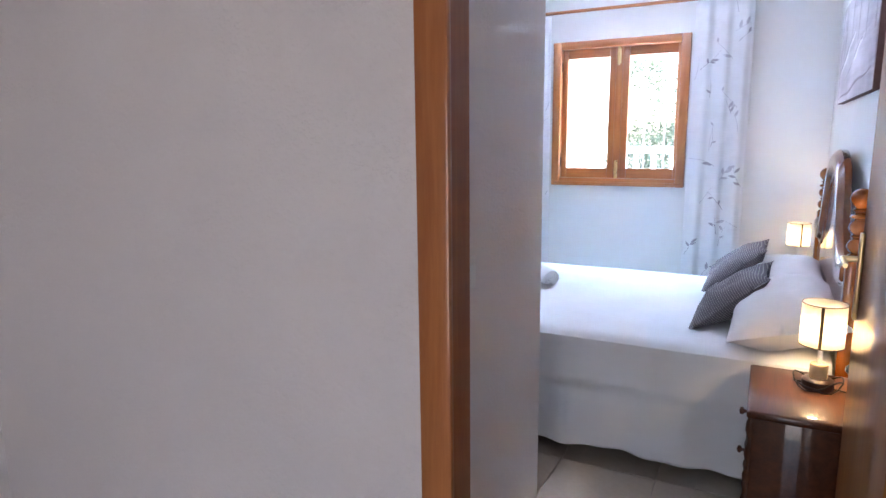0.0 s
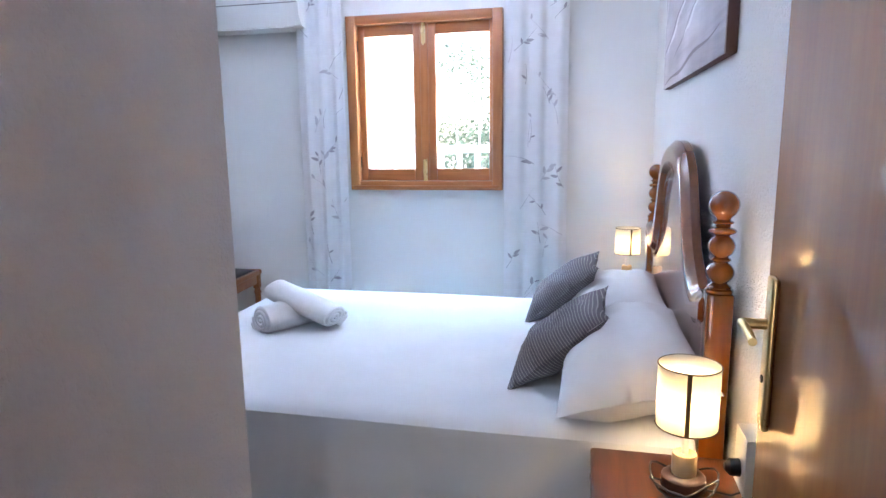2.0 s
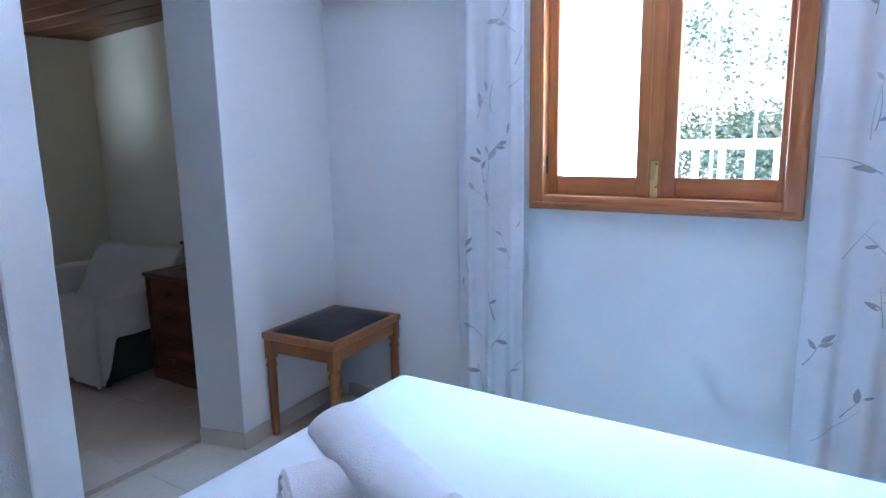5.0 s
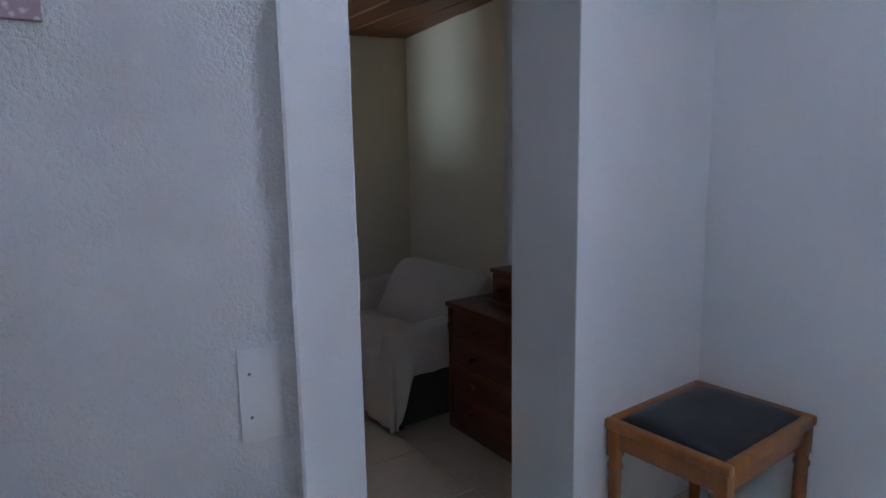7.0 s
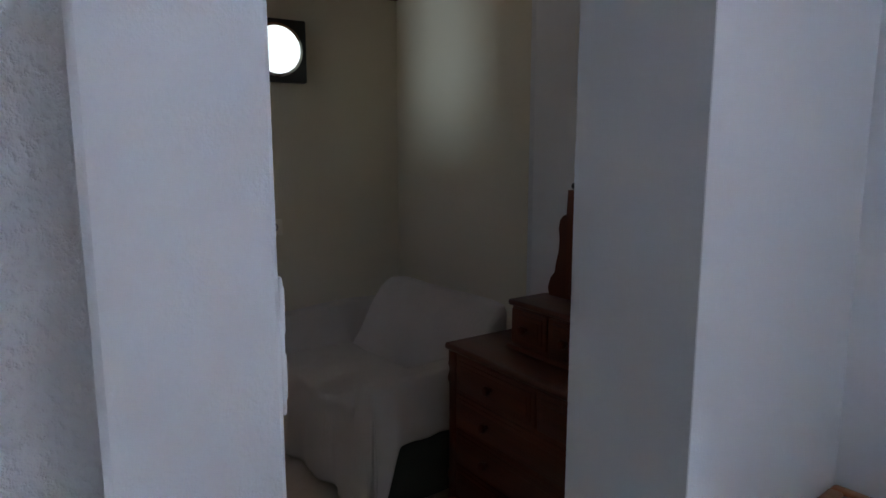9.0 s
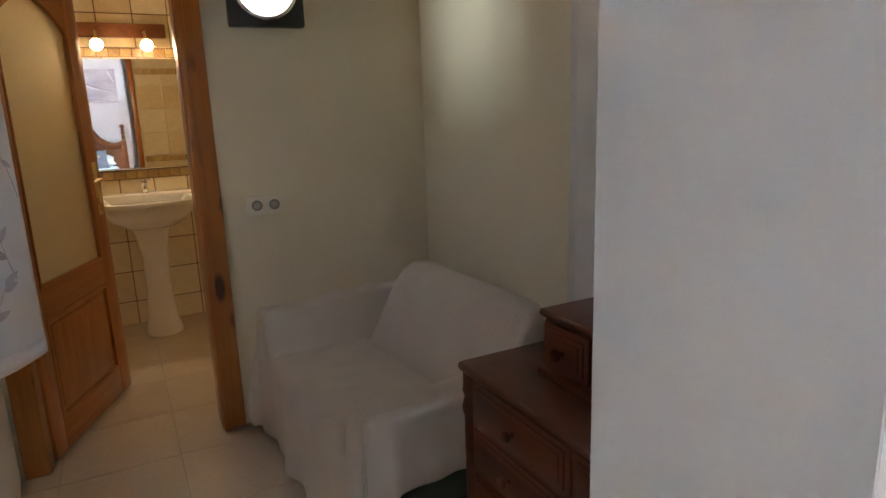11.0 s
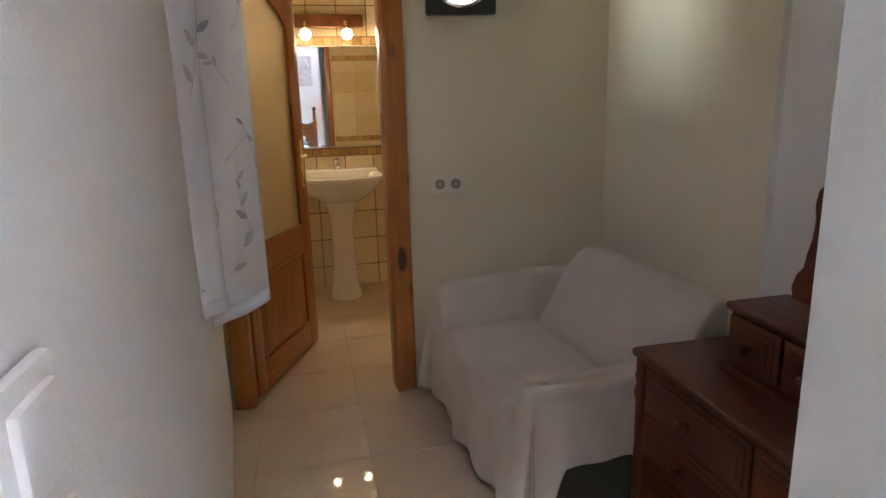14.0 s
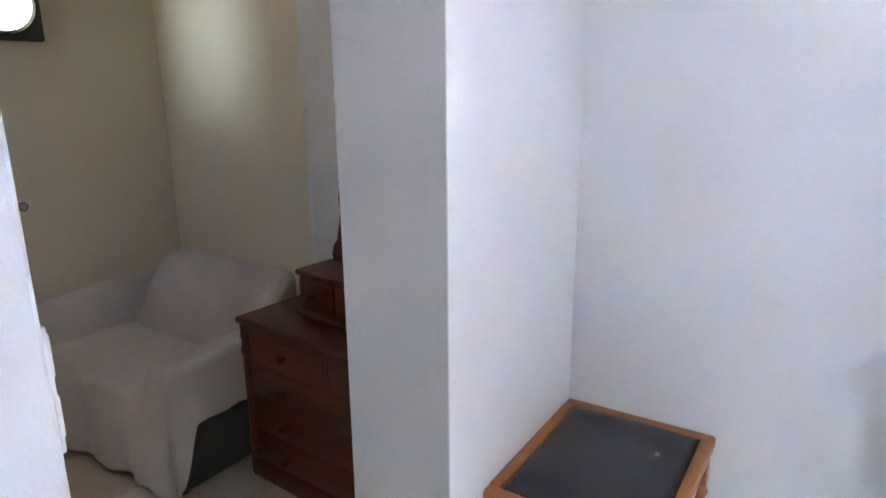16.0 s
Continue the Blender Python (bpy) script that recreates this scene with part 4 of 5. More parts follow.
# switches, sockets and covers
def rocker(name, label, m, n=1):
    sw = thing(name, label, "switch", m)
    bm = B()
    box(bm, -0.04, 0.04, -0.010, 0.0, -0.04, 0.04 + 0.075 * (n - 1), 0.004)
    part("plate", bm, M_PLASTIC, sw)
    for k in range(n):
        bm = B()
        box(bm, -0.027, 0.027, -0.016, -0.008, -0.027 + 0.075 * k, 0.027 + 0.075 * k, 0.003)
        part("rocker", bm, M_PLASTIC, sw)
    return sw


rocker("light_switch", "white square light switch by the bedroom door", pose(1.986, -3.43, 1.095, 0, 0, 90))
rocker("light_switch", "white double light switch on the passage reveal", pose(-0.05, -1.343, 1.035, 0, 0, 180), 2)
cp = thing("cover_plate", "white blank cover plate with two screws", "cover plate", pose(-0.011, -1.58, 0.82))
bm = B()
box(bm, 0.0, 0.006, -0.055, 0.047, -0.11, 0.11, 0.002)
part("plate", bm, M_SMOOTH, cp)
for z in (-0.05, 0.05):
    bm = B()
    lathe(bm, [(0.004, 0.0), (0.003, 0.002)], seg=8)
    s = part("screw", bm, M_SOCKET, cp)
    s.matrix_basis = pose(0.006, -0.03, z, 0, 90, 0)
bx = thing("socket_box", "white surface-mounted socket box with plug above the nightstand", "socket", pose(2.984, -2.50, 0.69))
bm = B()
box(bm, -0.05, 0.0, -0.045, 0.045, -0.06, 0.07, 0.006)
part("box", bm, M_PLASTIC, bx)
bm = B()
lathe(bm, [(0.019, 0), (0.018, 0.02), (0.008, 0.03)], seg=14)
s = part("plug", bm, M_CABLE, bx, "black plug")
s.matrix_basis = pose(-0.05, -0.005, -0.01, 0, -90, 0)

# stool in the corner
st = thing("stool", "beech stool with black padded seat in the corner", "stool", pose(0.226, -0.250, 0.018, 0, 0, 3.5))
SX, SY = 0.201, 0.260
for sx in (-1, 1):
    for sy in (-1, 1):
        bm = B()
        x, y = sx * (SX - 0.022), sy * (SY - 0.022)
        box(bm, x - 0.021, x + 0.021, y - 0.021, y + 0.021, 0.355, 0.45, 0.004)
        lathe(bm, [(0.017, -0.018), (0.019, 0.01), (0.021, 0.28), (0.020, 0.31), (0.025, 0.32), (0.025, 0.33), (0.019, 0.34), (0.021, 0.357)], x, y, 14)
        part("leg", bm, M_STOOL, st)
for sy in (-1, 1):
    bm = B()
    box(bm, -SX + 0.03, SX - 0.03, sy * (SY - 0.022) - 0.009, sy * (SY - 0.022) + 0.009, 0.385, 0.449, 0.003)
    part("apron", bm, M_STOOL, st)
for sx in (-1, 1):
    bm = B()
    box(bm, sx * (SX - 0.022) - 0.009, sx * (SX - 0.022) + 0.009, -SY + 0.03, SY - 0.03, 0.385, 0.449, 0.003)
    part("apron", bm, M_STOOL, st)
bm = B()
T = 0.027
box(bm, -SX - 0.006, SX + 0.006, -SY - 0.006, -SY + T, 0.449, 0.482, 0.008, 3)
box(bm, -SX - 0.006, SX + 0.006, SY - T, SY + 0.006, 0.449, 0.482, 0.008, 3)
box(bm, -SX - 0.006, -SX + T, -SY + T, SY - T, 0.449, 0.482, 0.006, 3)
box(bm, SX - T, SX + 0.006, -SY + T, SY - T, 0.449, 0.482, 0.006, 3)
part("seat_frame", bm, M_STOOL, st)
bm = B()
surface(bm, lambda u, v: Vector(((2 * u - 1) * (SX - T), (2 * v - 1) * (SY - T), 0.474 + 0.031 * ((1 - abs(2 * u - 1) ** 5) * (1 - abs(2 * v - 1) ** 5)) ** 0.5)), 20, 20)
solid(part("pad", bm, M_LEATHER, st, "black leatherette seat pad"), 0.02)

# ---- alcove things ----
# sofa under a cream throw
sofa = thing("sofa", "small two-seat sofa covered by a cream cotton throw", "sofa", pose(-1.645, -0.325, 0, 0, 0, 2.5))
XW, XE, YF, YB = -0.565, 0.485, -0.325, 0.285
bm = B()
box(bm, XW + 0.03, XE - 0.012, YF + 0.02, YB, 0.025, 0.34, 0.015)
part("base", bm, M_SOFA, sofa, "dark green upholstered base")
for x in (XW + 0.07, XE - 0.06):
    for y in (YF + 0.06, YB - 0.05):
        bm = B()
        lathe(bm, [(0.018, 0), (0.022, 0.026)], x, y, 10)
        part("foot", bm, M_BLACK, sofa)
bm = B()
box(bm, XE - 0.10, XE - 0.025, YF + 0.03, YB, 0.3, 0.465, 0.03, 3)
part("armrest", bm, M_SOFA, sofa)
bm = B()
box(bm, XW + 0.03, XW + 0.09, YF + 0.03, YB, 0.3, 0.50, 0.03, 3)
part("armrest", bm, M_SOFA, sofa)
bm = B()
box(bm, XW + 0.28, XE - 0.06, 0.25, YB, 0.3, 0.62, 0.015, 3)
part("backrest", bm, M_SOFA, sofa)


def smoothstep(a, b, x):
    t = min(1, max(0, (x - a) / (b - a)))
    return t * t * (3 - 2 * t)


def throw_height(x, y):
    """Height of the cloth over the sofa at a place in its plan."""
    seat = 0.388 - 0.012 * smoothstep(0.0, YF, y)
    seam = 0.085 + 0.008 * math.sin(6 * x)
    lean = min(1.0, max(0.0, (y - seam) / 0.165))
    back = 0.315 * math.sin(lean * math.pi / 2) ** 0.85 * smoothstep(XW + 0.13, XW + 0.24, x - 0.35 * (y - seam))
    arm_e = 0.128 * smoothstep(XE - 0.135, XE - 0.095, x)
    arm_w = 0.168 * smoothstep(XW + 0.150, XW + 0.100, x)
    z = seat + max(back, arm_e, arm_w)
    # creases where the cloth is tucked along the back and the arms
    z -= 0.035 * math.exp(-((y - seam + 0.004) / 0.010) ** 2) * smoothstep(XW + 0.12, XW + 0.2, x) * smoothstep(XE - 0.10, XE - 0.18, x)
    z -= 0.035 * math.exp(-((x - 0.35 * max(0.0, y - seam) - XW - 0.150) / 0.012) ** 2) * smoothstep(YF + 0.05, 0.05, y)
    z -= 0.020 * math.exp(-((x - XE + 0.142) / 0.014) ** 2) * smoothstep(YF, YF + 0.2, y) * smoothstep(0.09, 0.04, y)
    z += 0.0018 * math.sin(70 * x + 7 * noise.noise(Vector((x * 3, y * 3, 4.0)))) * smoothstep(0.05, -0.10, y)
    z += 0.010 * noise.noise(Vector((x * 4, y * 4, 1.0))) + 0.004 * noise.noise(Vector((x * 14, y * 8, 2.0)))
    # the cloth rolls over at its outer edges
    edge = min(x - XW, XE - x, y - YF)
    return z - 0.014 * math.exp(-max(0.0, edge) / 0.008)


# outline of the sofa's plan: far side, far front corner, front, near front corner, near end
RIM = []
for k in range(81):
    RIM.append((XW, YB + (YF - YB) * k / 80, 180.0))
for k in range(1, 12):
    RIM.append((XW, YF, 180 + 90 * k / 12))
for k in range(141):
    RIM.append((XW + (XE - XW) * k / 140, YF, 270.0))
for k in range(1, 24):
    RIM.append((XE, YF, 270 + 90 * k / 24))
for k in range(81):
    RIM.append((XE, YF + (YB - YF) * k / 80, 360.0))


def hang(u, v):
    """The hanging sides: u runs round the outline, v from the edge to the hem."""
    i = round(u * (len(RIM) - 1))
    x, y, turn = RIM[i]
    z0 = throw_height(x, y)
    corner_e = math.exp(-((turn - 315) / 40) ** 2) if 270 < turn < 360 else 0.0
    corner_w = math.exp(-((turn - 225) / 40) ** 2) if 180 < turn < 270 else 0.0
    if turn == 360.0:
        q = y - YF
        hem = 0.055 + 0.245 * smoothstep(0.0, 0.085, q) + 0.012 * math.sin(11 * y) - 0.02 * smoothstep(0.1, 0.4, q)
    else:
        hem = 0.030 + 0.010 * math.sin(7 * x + 3 * y) + 0.02 * smoothstep(285, 360, turn)
    d = v * (z0 - hem)
    grow = v * v * (3 - 2 * v)
    fold = 0.013 * math.sin(19 * (x - y) + 1.4 * math.sin(6 * x)) + 0.006 * math.sin(41 * (x - y) + 2)
    out = 0.007 * min(1, d / 0.015) + (0.018 + fold) * grow
    out += corner_w * (0.055 * grow + 0.012 * math.sin(0.20 * turn) * grow)
    out += corner_e * (0.030 * grow + 0.020 * grow * math.sin(radians(turn - 270) * 12))
    a = radians(turn)
    return Vector((x + out * math.cos(a), y + out * math.sin(a), z0 - d))


bm = B()
surface(bm, lambda u, v: Vector((XW + (XE - XW) * u, YF + (YB - YF) * v, throw_height(XW + (XE - XW) * u, YF + (YB - YF) * v))), 140, 80)
surface(bm, hang, len(RIM) - 1, 26)
bmesh.ops.remove_doubles(bm, verts=bm.verts, dist=0.0004)
c = solid(part("throw", bm, M_THROW, sofa, "cream cotton throw hanging in folds"), 0.004)

# dresser with mirror
dr = thing("dresser", "dark cherry dresser with small drawers and tilting mirror", "dresser", pose(-0.655, -0.165, 0))
DB = 0.112
DW, DD = 0.445, 0.19
bm = B()
box(bm, -DW + 0.02, DW - 0.02, -DD + 0.005, DB, 0.07, 0.607, 0.004)
part("body", bm, M_CHERRY_Z, dr)
bm = B()
box(bm, -DW - 0.012, DW + 0.012, -DD - 0.012, DB + 0.005, 0.607, 0.632, 0.010, 3)
part("top", bm, M_CHERRY, dr)
bm = B()
box(bm, -DW - 0.004, DW + 0.004, -DD - 0.004, DB, 0.0, 0.08, 0.012)
part("plinth", bm, M_CHERRY, dr)
for x in (-DW + 0.022, DW - 0.022):
    bm = B()
    prof = [(0.018, 0.08), (0.018, 0.12)]
    prof += [(0.0165 + 0.006 * math.sin(k * 0.55) ** 2 * (1 if (k < 8 or k > 34) else 0.1), 0.12 + 0.44 * k / 42) for k in range(43)]
    prof += [(0.019, 0.57), (0.019, 0.606)]
    lathe(bm, prof, x, -DD + 0.008, 14)
    part("turned_column", bm, M_CHERRY_Z, dr)


def knob(parent, x, y, z, r=0.016):
    bm = B()
    lathe(bm, [(r * 0.5, 0), (r * 0.45, 0.010), (r * 0.9, 0.016), (r, 0.023), (r * 0.8, 0.031), (r * 0.2, 0.034)], seg=14)
    k = part("knob", bm, M_CHERRY_Z, parent)
    k.matrix_basis = pose(x, y, z, 90)


def drawer(parent, x0, x1, z0, z1, y, knobs):
    bm = B()
    box(bm, x0, x1, y - 0.012, y + 0.01, z0, z1, 0.005)
    box(bm, x0 + 0.016, x1 - 0.016, y - 0.016, y - 0.008, z0 + 0.014, z1 - 0.014, 0.004)
    d = part("drawer", bm, M_CHERRY, parent)
    bm = B()
    box(bm, x0 + 0.030, x1 - 0.030, y - 0.019, y - 0.0155, z0 + 0.028, z1 - 0.028, 0.0016)
    part("raised_panel", bm, M_CHERRY, d)
    for kx in knobs:
        knob(d, kx, y - 0.018, (z0 + z1) / 2)


drawer(dr, -DW + 0.045, -0.004, 0.475, 0.597, -DD + 0.012, (-DW / 2 + 0.02,))
drawer(dr, 0.004, DW - 0.045, 0.475, 0.597, -DD + 0.012, (DW / 2 - 0.02,))
drawer(dr, -DW + 0.045, DW - 0.045, 0.345, 0.462, -DD + 0.012, (-0.22, 0.22))
drawer(dr, -DW + 0.045, DW - 0.045, 0.215, 0.332, -DD + 0.012, (-0.22, 0.22))
drawer(dr, -DW + 0.045, DW - 0.045, 0.088, 0.202, -DD + 0.012, (-0.22, 0.22))
UX, UY = 0.268, -0.052
bm = B()
box(bm, -UX, UX, UY, DB, 0.632, 0.782, 0.003)
part("upper_box", bm, M_CHERRY_Z, dr)
bm = B()
box(bm, -UX - 0.012, UX + 0.012, UY - 0.014, DB, 0.782, 0.803, 0.009, 3)
part("upper_top", bm, M_CHERRY, dr)
bm = B()
box(bm, -UX - 0.014, UX + 0.014, UY - 0.018, DB, 0.632, 0.652, 0.008)
part("upper_base", bm, M_CHERRY, dr)
drawer(dr, -UX + 0.008, -0.096, 0.66, 0.776, UY, (-0.18,))
drawer(dr, -0.088, 0.088, 0.66, 0.776, UY, (0.0,))
drawer(dr, 0.096, UX - 0.008, 0.66, 0.776, UY, (0.18,))
for s in (-1, 1):
    o = [(0.0, 0.803), (-0.105, 0.803), (-0.112, 0.83), (-0.100, 0.865), (-0.082, 0.885), (-0.076, 0.92), (-0.066, 0.955), (-0.062, 1.0), (-0.068, 1.035),
         (-0.062, 1.065), (-0.048, 1.08), (-0.034, 1.085), (-0.030, 1.165), (0.0, 1.165)]
    bm = B()
    extrude_outline(bm, [(-s * a, b) for a, b in o], 0.022, 1)
    sup = part("mirror_support", bm, M_CHERRY_Z, dr, "scroll-cut mirror support")
    sup.location = (s * 0.136, 0.088, 0)
    bm = B()
    bmesh.ops.create_uvsphere(bm, u_segments=12, v_segments=8, radius=0.012, matrix=Matrix.Translation((s * 0.148, 0.10, 1.178)))
    part("finial", bm, M_BLACK, dr)
bm = B()
MW, MH = 0.133, 0.285
box(bm, -MW, -MW + 0.042, -0.013, 0.013, -MH, MH, 0.005)
box(bm, MW - 0.042, MW, -0.013, 0.013, -MH, MH, 0.005)
box(bm, -MW + 0.042, MW - 0.042, -0.012, 0.012, -MH, -MH + 0.045, 0.004)
box(bm, -MW + 0.042, MW - 0.042, -0.012, 0.012, MH - 0.045, MH, 0.004)
mf = part("mirror_frame", bm, M_CHERRY_Z, dr)
mf.matrix_basis = pose(0, 0.094, 1.105, -3)
bm = B()
box(bm, -MW + 0.04, MW - 0.04, -0.006, 0.004, -MH + 0.04, MH - 0.04)
part("mirror_glass", bm, M_MIRROR, mf, "mirror glass", False)

# wall lamp: black square plate with a round lit disc
wl = thing("wall_lamp", "black square wall lamp with round white glass disc", "lamp", pose(-2.264, -0.522, 1.75, 0, 0, -5))
bm = B()
box(bm, 0.0, 0.045, -0.14, 0.14, -0.14, 0.14, 0.008)
part("plate", bm, M_BLACK, wl)
bm = B()
lathe(bm, [(0.118, 0.0), (0.118, 0.012), (0.108, 0.016)], seg=40)
r = part("ring", bm, M_CHROME, wl, "grey metal ring")
r.matrix_basis = pose(0.045, 0, 0, 0, 90, 0)
bm = B()
lathe(bm, [(0.108, 0.014), (0.095, 0.026), (0.06, 0.035), (0.001, 0.038)], seg=40)
r = part("disc", bm, M_DISC, wl, "glowing white glass disc")
r.matrix_basis = pose(0.045, 0, 0, 0, 90, 0)

# double socket on the cream wall
ds = thing("double_socket", "white double wall socket", "socket", pose(-2.293, -0.583, 0.935, 0, 0, -5.2))
bm = B()
box(bm, -0.002, 0.009, -0.075, 0.075, -0.038, 0.038, 0.004)
part("plate", bm, M_IVORY, ds)
for y in (-0.034, 0.034):
    bm = B()
    lathe(bm, [(0.021, 0.0), (0.021, 0.003), (0.018, 0.003)], seg=24)
    s = part("well", bm, M_SOCKET, ds)
    s.matrix_basis = pose(0.008, y, 0, 0, 90, 0)
    bm = B()
    lathe(bm, [(0.014, 0.003), (0.012, 0.0045), (0.003, 0.0045)], seg=24)
    s = part("insert", bm, M_WELL, ds)
    s.matrix_basis = pose(0.008, y, 0, 0, 90, 0)

# curtain over the alcove window
curtain("curtain", "short white curtain printed with grey twigs in the alcove", 0.235, 0.765, 2.03, 1, 0.007, pose(-1.298, -1.3585, 0, 0, 0, 150), 21, 0.05, 17, 0.95)
curtain("curtain", "narrow white curtain edge printed with grey twigs against the alcove wall", 0.12, 0.80, 2.03, 1, 0.006, pose(-1.222, -1.403, 0, 0, 0, 154), 4, 0.05, 8, 0.95)

# ---- bathroom ----
BWX = -4.10
bm = B()
box(bm, BWX - 0.15, BWX, -1.9, 0.45, 0, 2.4)
structure("wall_bath_back", bm, M_BATH_GROUT, "bathroom wall under cream tiles", "wall")
wall_back = bpy.data.objects["wall_bath_back"]
bm = B()
box(bm, BWX, -2.44, -1.85, -1.70, 0, 2.4)
structure("wall_bath_south", bm, M_BATH_GROUT, "tiled bathroom side wall", "wall")
bm = B()
box(bm, BWX, -2.44, 0.10, 0.30, 0, 2.4)
structure("wall_bath_north", bm, M_BATH_GROUT, "tiled bathroom side wall", "wall")

sink = thing("pedestal_sink", "white ceramic pedestal washbasin with chrome tap", "sink", pose(-3.80, -0.955, 0))
bm = B()


def basin(u, v):
    a = 2 * math.pi * u
    w = 0.275 - 0.03 * max(0, math.cos(a)) ** 2
    p = 0.62 if math.cos(a) > 0 else 0.34
    ex, ey = 0.24 * math.copysign(abs(math.cos(a)) ** p, math.cos(a)), w * math.copysign(abs(math.sin(a)) ** p, math.sin(a))
    prof = ((0.30, 0.655), (0.52, 0.675), (0.78, 0.72), (0.94, 0.775), (1.0, 0.808), (1.0, 0.826), (0.97, 0.832), (0.86, 0.830), (0.80, 0.815), (0.70, 0.755), (0.45, 0.715), (0.05, 0.705))
    k = v * (len(prof) - 1)
    i = min(int(k), len(prof) - 2)
    r = prof[i][0] + (prof[i + 1][0] - prof[i][0]) * (k - i)
    z = prof[i][1] + (prof[i + 1][1] - prof[i][1]) * (k - i)
    return Vector((ex * r - (0.03 if v > 0.6 else 0) * (v - 0.6) * -1, ey * r, z))


surface(bm, basin, 48, 44, True)
part("basin", bm, M_CERAMIC, sink)
bm = B()
box(bm, -0.285, -0.15, -0.268, 0.268, 0.79, 0.848, 0.012, 3)
part("back_ledge", bm, M_CERAMIC, sink)
bm = B()
lathe(bm, [(0.105, 0.0), (0.108, 0.02), (0.088, 0.10), (0.072, 0.30), (0.074, 0.50), (0.095, 0.62), (0.12, 0.68)], -0.02, 0, 28)
part("pedestal", bm, M_CERAMIC, sink)
bm = B()
lathe(bm, [(0.026, 0.842), (0.026, 0.85), (0.020, 0.856), (0.019, 0.905), (0.022, 0.912), (0.004, 0.92)], -0.19, 0.0, 16)
tube(bm, [(-0.185, 0, 0.875), (-0.13, 0, 0.885), (-0.085, 0, 0.872)], 0.011, 10)
tube(bm, [(-0.19, 0, 0.915), (-0.155, 0.03, 0.935)], 0.006, 8)
part("tap", bm, M_CHROME, sink, "chrome mixer tap")

bmz = thing("bathroom_mirror", "frameless bathroom mirror above the washbasin", "mirror", pose(BWX + 0.014, -0.93, 1.325, 0, 0, 1.1))
bm = B()
box(bm, 0.0, 0.006, -0.42, 0.42, -0.325, 0.325)
part("mirror_glass", bm, M_MIRROR, bmz, "", False)
bm = B()
box(bm, -0.002, 0.010, -0.42, 0.42, -0.335, -0.325, 0.002)
part("bottom_rail", bm, M_CHROME, bmz)

ml = thing("mirror_light", "wooden bar lamp with two glowing bulbs in added cups", "lamp", pose(BWX + 0.03, -0.96, 1.75))
bm = B()
box(bm, -0.02, 0.02, -0.24, 0.24, 0.02, 0.10, 0.008)
part("bar", bm, M_BOARD, ml, "brown wooden bar")
for y in (-0.142, 0.118):
    bm = B()
    tube(bm, [(0.0, y, 0.05), (0.07, y, 0.045), (0.10, y, 0.03), (0.115, y, -0.012)], 0.008, 10)
    part("holder", bm, M_BRASS, ml)
    # cup added behind each bulb to hold its light off the tiles
    bm = B()
    lathe(bm, [(0.010, -0.058), (0.018, -0.05), (0.026, -0.022), (0.033, 0.0), (0.0305, 0.0005)], seg=20)
    cup = part("reflector", bm, M_BRASS, ml, "small brass cup added to keep bulb light off the wall")
    cup.matrix_basis = pose(0.155, y, -0.035, 0, 122, 0)
    bm = B()
    lathe(bm, [(0.0295, -0.002), (0.033, 0.008), (0.030, 0.019), (0.018, 0.028), (0.001, 0.032)], seg=20)
    part("bulb", bm, M_BATHBULB, cup, "glowing bulb")

# ---- garden outside the bedroom window ----
gr = thing("window_grille", "white painted iron window grille", "grille", pose(1.612, 0.30, 1.55), "", "structure")
for k in range(7):
    bm = B()
    x = -0.45 + 0.15 * k
    tube(bm, [(x, 0, -0.5), (x, 0, 0.56)], 0.006, 8)
    part("bar", bm, M_BARS, gr)
for z in (0.46, -0.40):
    bm = B()
    tube(bm, [(-0.5, 0, z), (0.5, 0, z)], 0.006, 8)
    part("crossbar", bm, M_BARS, gr)
structure("neighbour_wall", box(B(), -6, 0.42, 4.4, 4.7, -0.35, 3.1), M_OUT, "white sunlit rendered wall across the terrace", "wall")
fence = thing("balustrade", "white balustrade along the sunlit terrace", "fence", pose(2.1, 4.1, -0.35))
bm = B()
box(bm, -1.6, 4.0, -0.06, 0.06, 1.55, 1.64, 0.01)
part("top_rail", bm, M_GRILLE, fence)
bm = B()
box(bm, -1.6, 4.0, -0.08, 0.08, 0.0, 0.55, 0.01)
part("kerb", bm, M_GRILLE, fence)
for k in range(24):
    bm = B()
    x = -1.55 + 0.235 * k
    box(bm, x - 0.03, x + 0.03, -0.03, 0.03, 0.55, 1.56, 0.006)
    part("baluster", bm, M_GRILLE, fence)
tree = thing("tree", "leafy green garden tree behind the balustrade", "tree", pose(1.75, 6.2, -0.35))
rng = random.Random(5)
bm = B()
tube(bm, [(0, 0, 0), (0.05, 0.02, 0.8), (0.0, 0.06, 1.5), (0.06, 0.0, 1.9)], 0.09, 10)
for k in range(7):
    a = k * 0.9
    tube(bm, [(0, 0.03, 0.7 + 0.12 * k), (0.5 * math.cos(a), 0.5 * math.sin(a), 1.0 + 0.12 * k), (1.0 * math.cos(a), 1.0 * math.sin(a), 1.15 + 0.12 * k)], 0.022, 6)
part("trunk", bm, M_BARK, tree)
bm = B()
for c in range(230):
    a, r, z = rng.uniform(0, 6.28), rng.uniform(0.1, 1.6), 0.8 + 1.1 * rng.random() + (1.2 if c % 9 == 0 else 0.0)
    centre = Vector((r * math.cos(a) * 1.3, r * math.sin(a), z))
    for q in range(70):
        leaf_mesh(bm, centre + Vector((rng.gauss(0, 0.17), rng.gauss(0, 0.17), rng.gauss(0, 0.15))), rng.uniform(0.025, 0.05), rng)
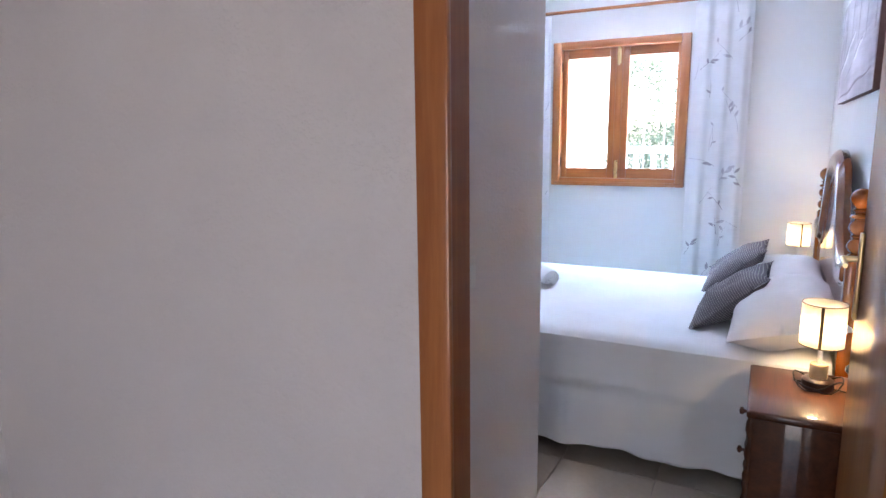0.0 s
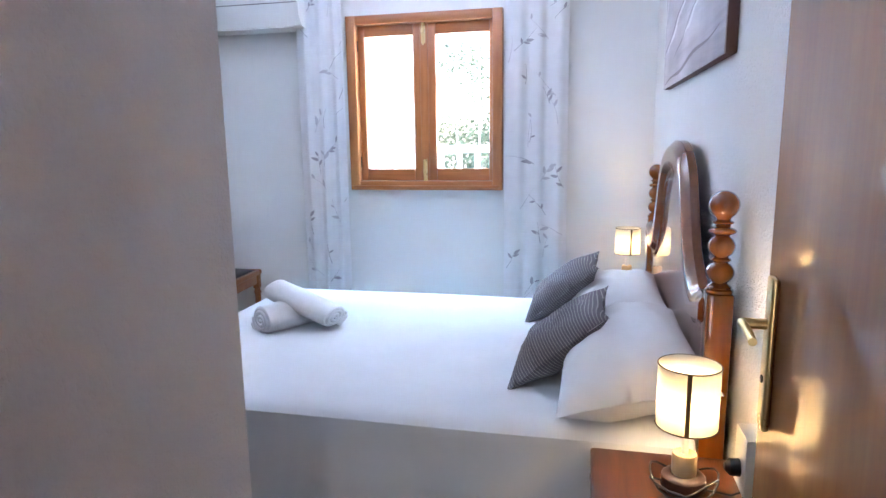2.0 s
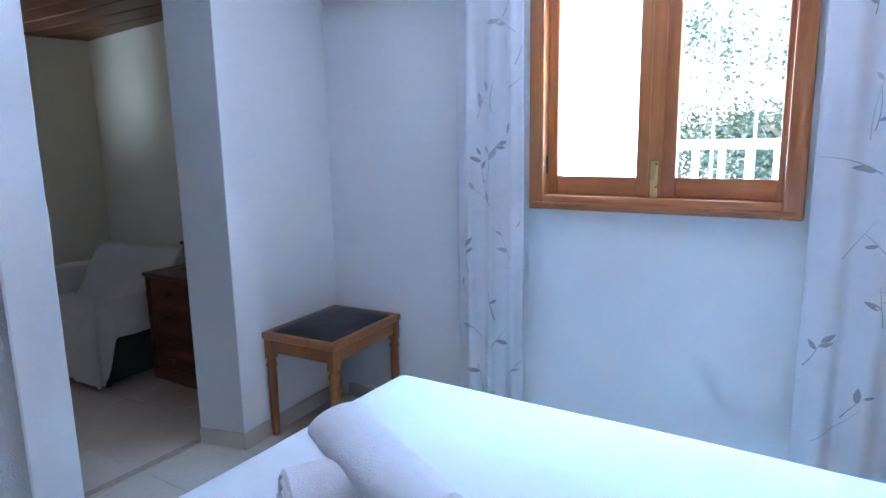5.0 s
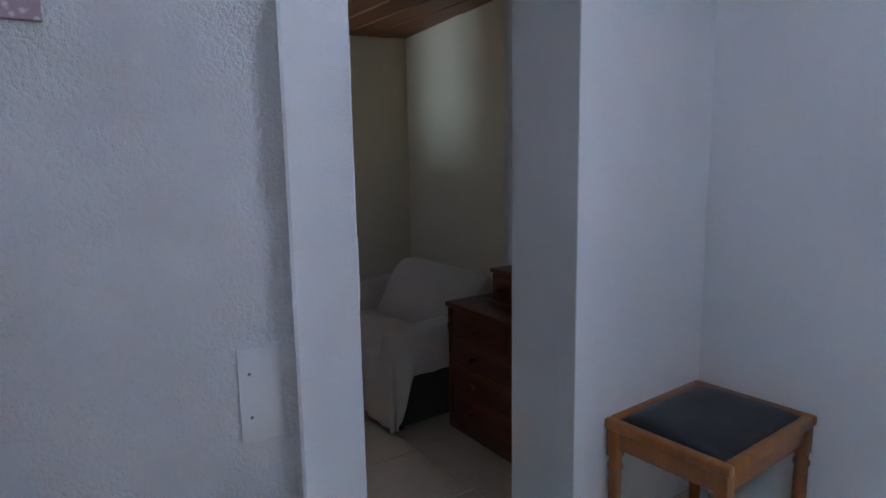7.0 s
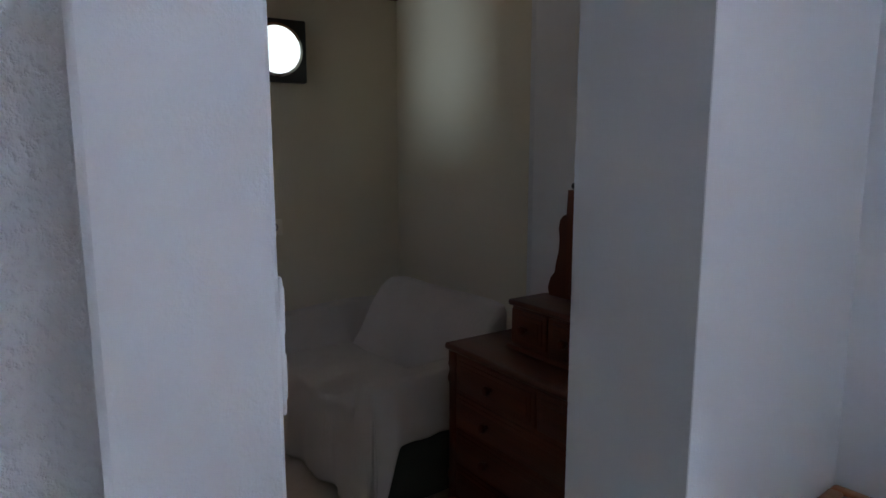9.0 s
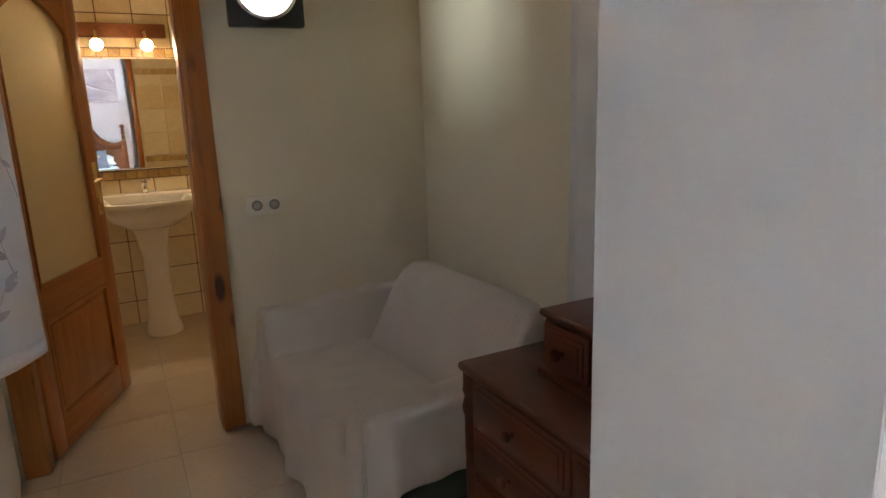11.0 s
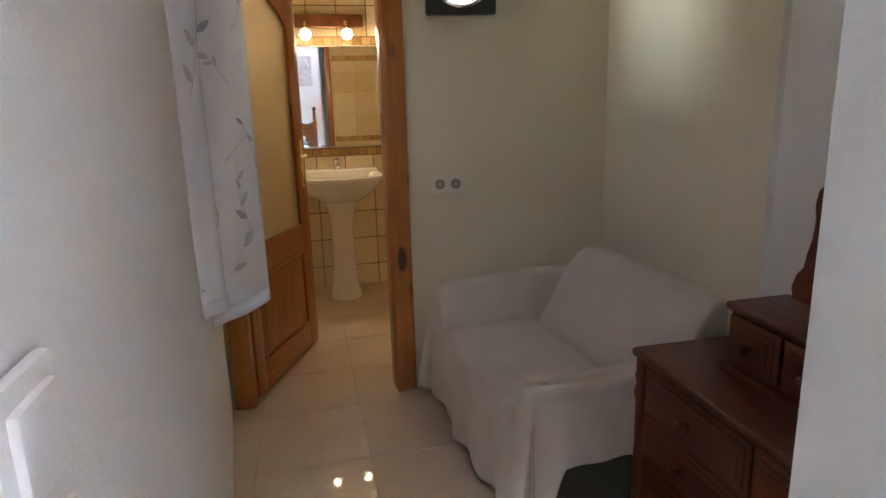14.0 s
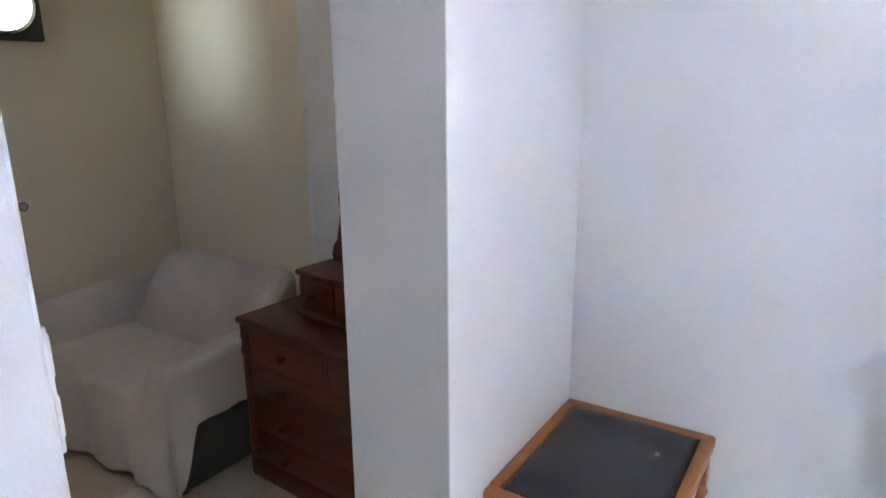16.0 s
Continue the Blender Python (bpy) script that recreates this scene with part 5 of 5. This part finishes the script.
tagged(part("crown", bm, M_LEAVES, tree, "", False), kind="stuff")

# strip on the floor between bedroom and alcove
bm = B()
prism(bm, [(-0.215, -1.35), (-0.175, -1.345), (-0.175, -0.726), (-0.215, -0.737)], -0.004, 0.004)
structure("threshold", bm, M_STONE, "narrow beige stone threshold strip", "threshold")

# ---- tiles, last ----
floor_bm = B()
prism(floor_bm, [(-4.25, -1.9), (-0.16, -1.9), (-0.16, -6.85), (3.25, -6.85), (3.25, 0.33), (-4.25, 0.33)], -0.12, -0.003)
floor = structure("floor", floor_bm, M_GROUT, "polished cream floor tiles with thin joints", "floor")
TS = 0.41
tile_bm = B()
box(tile_bm, -TS / 2 + 0.0012, TS / 2 - 0.0012, -TS / 2 + 0.0012, TS / 2 - 0.0012, -0.008, 0.0, 0.002, 2)
tile_me = mesh_of(tile_bm, "tile", M_TILE, False)


def inside(x, y):
    if -4.2 < x < -0.2:
        return -1.85 < y < 0.25
    return -0.2 <= x < 3.1 and -6.6 < y < 0.15


for i in range(-11, 9):
    for j in range(-17, 2):
        x, y = i * TS + 0.055, j * TS + 0.005
        if inside(x, y):
            t = new("tile", tile_me)
            t.parent = floor
            t.location = (x, y, 0)
BT = 0.196
bt_bm = B()
box(bt_bm, -0.006, 0.004, -BT / 2 + 0.003, BT / 2 - 0.003, -BT / 2 + 0.003, BT / 2 - 0.003, 0.002, 1)
bt_me = mesh_of(bt_bm, "wall_tile", M_BATH_TILE, False)
bd_bm = B()
box(bd_bm, -0.006, 0.007, -0.03, 0.03, -0.024, 0.024, 0.003, 1)
bd_me = mesh_of(bd_bm, "border_tile", M_BORDER, False)


def tile_wall(root, place, n, rows):
    """Square tiles in rows with two narrow border courses and a cut row; place(a, z) gives the pose."""
    z = -0.05
    for row in range(rows):
        if row == 8:
            for k in range(n):
                t = new("wall_tile", bt_me)
                t.parent = root
                t.matrix_world = place(k * BT + BT / 2, z + 0.044) @ Matrix.Diagonal((1, 1, 0.45, 1))
            z += 0.088
        if row in (5, 8):
            for k in range(int(n * BT / 0.063)):
                t = new("border_tile", bd_me)
                t.parent = root
                t.matrix_world = place(k * 0.063 + 0.03, z + 0.027)
            z += 0.054
        for k in range(n):
            t = new("wall_tile", bt_me)
            t.parent = root
            t.matrix_world = place(k * BT + BT / 2, z + BT / 2)
        z += BT


tile_wall(wall_back, lambda a, z: pose(BWX, -1.676 + a, z), 9, 11)
tile_wall(bpy.data.objects["wall_bath_north"], lambda a, z: pose(-2.46 - a, 0.10, z, 0, 0, -90), 8, 11)
tile_wall(bpy.data.objects["wall_bath_south"], lambda a, z: pose(-2.46 - a, -1.70, z, 0, 0, 90), 8, 11)
tile_wall(bpy.data.objects["wall_alcove_west"], lambda a, z: pose(-2.446, -0.79 + a, z, 0, 0, 180), 4, 11)
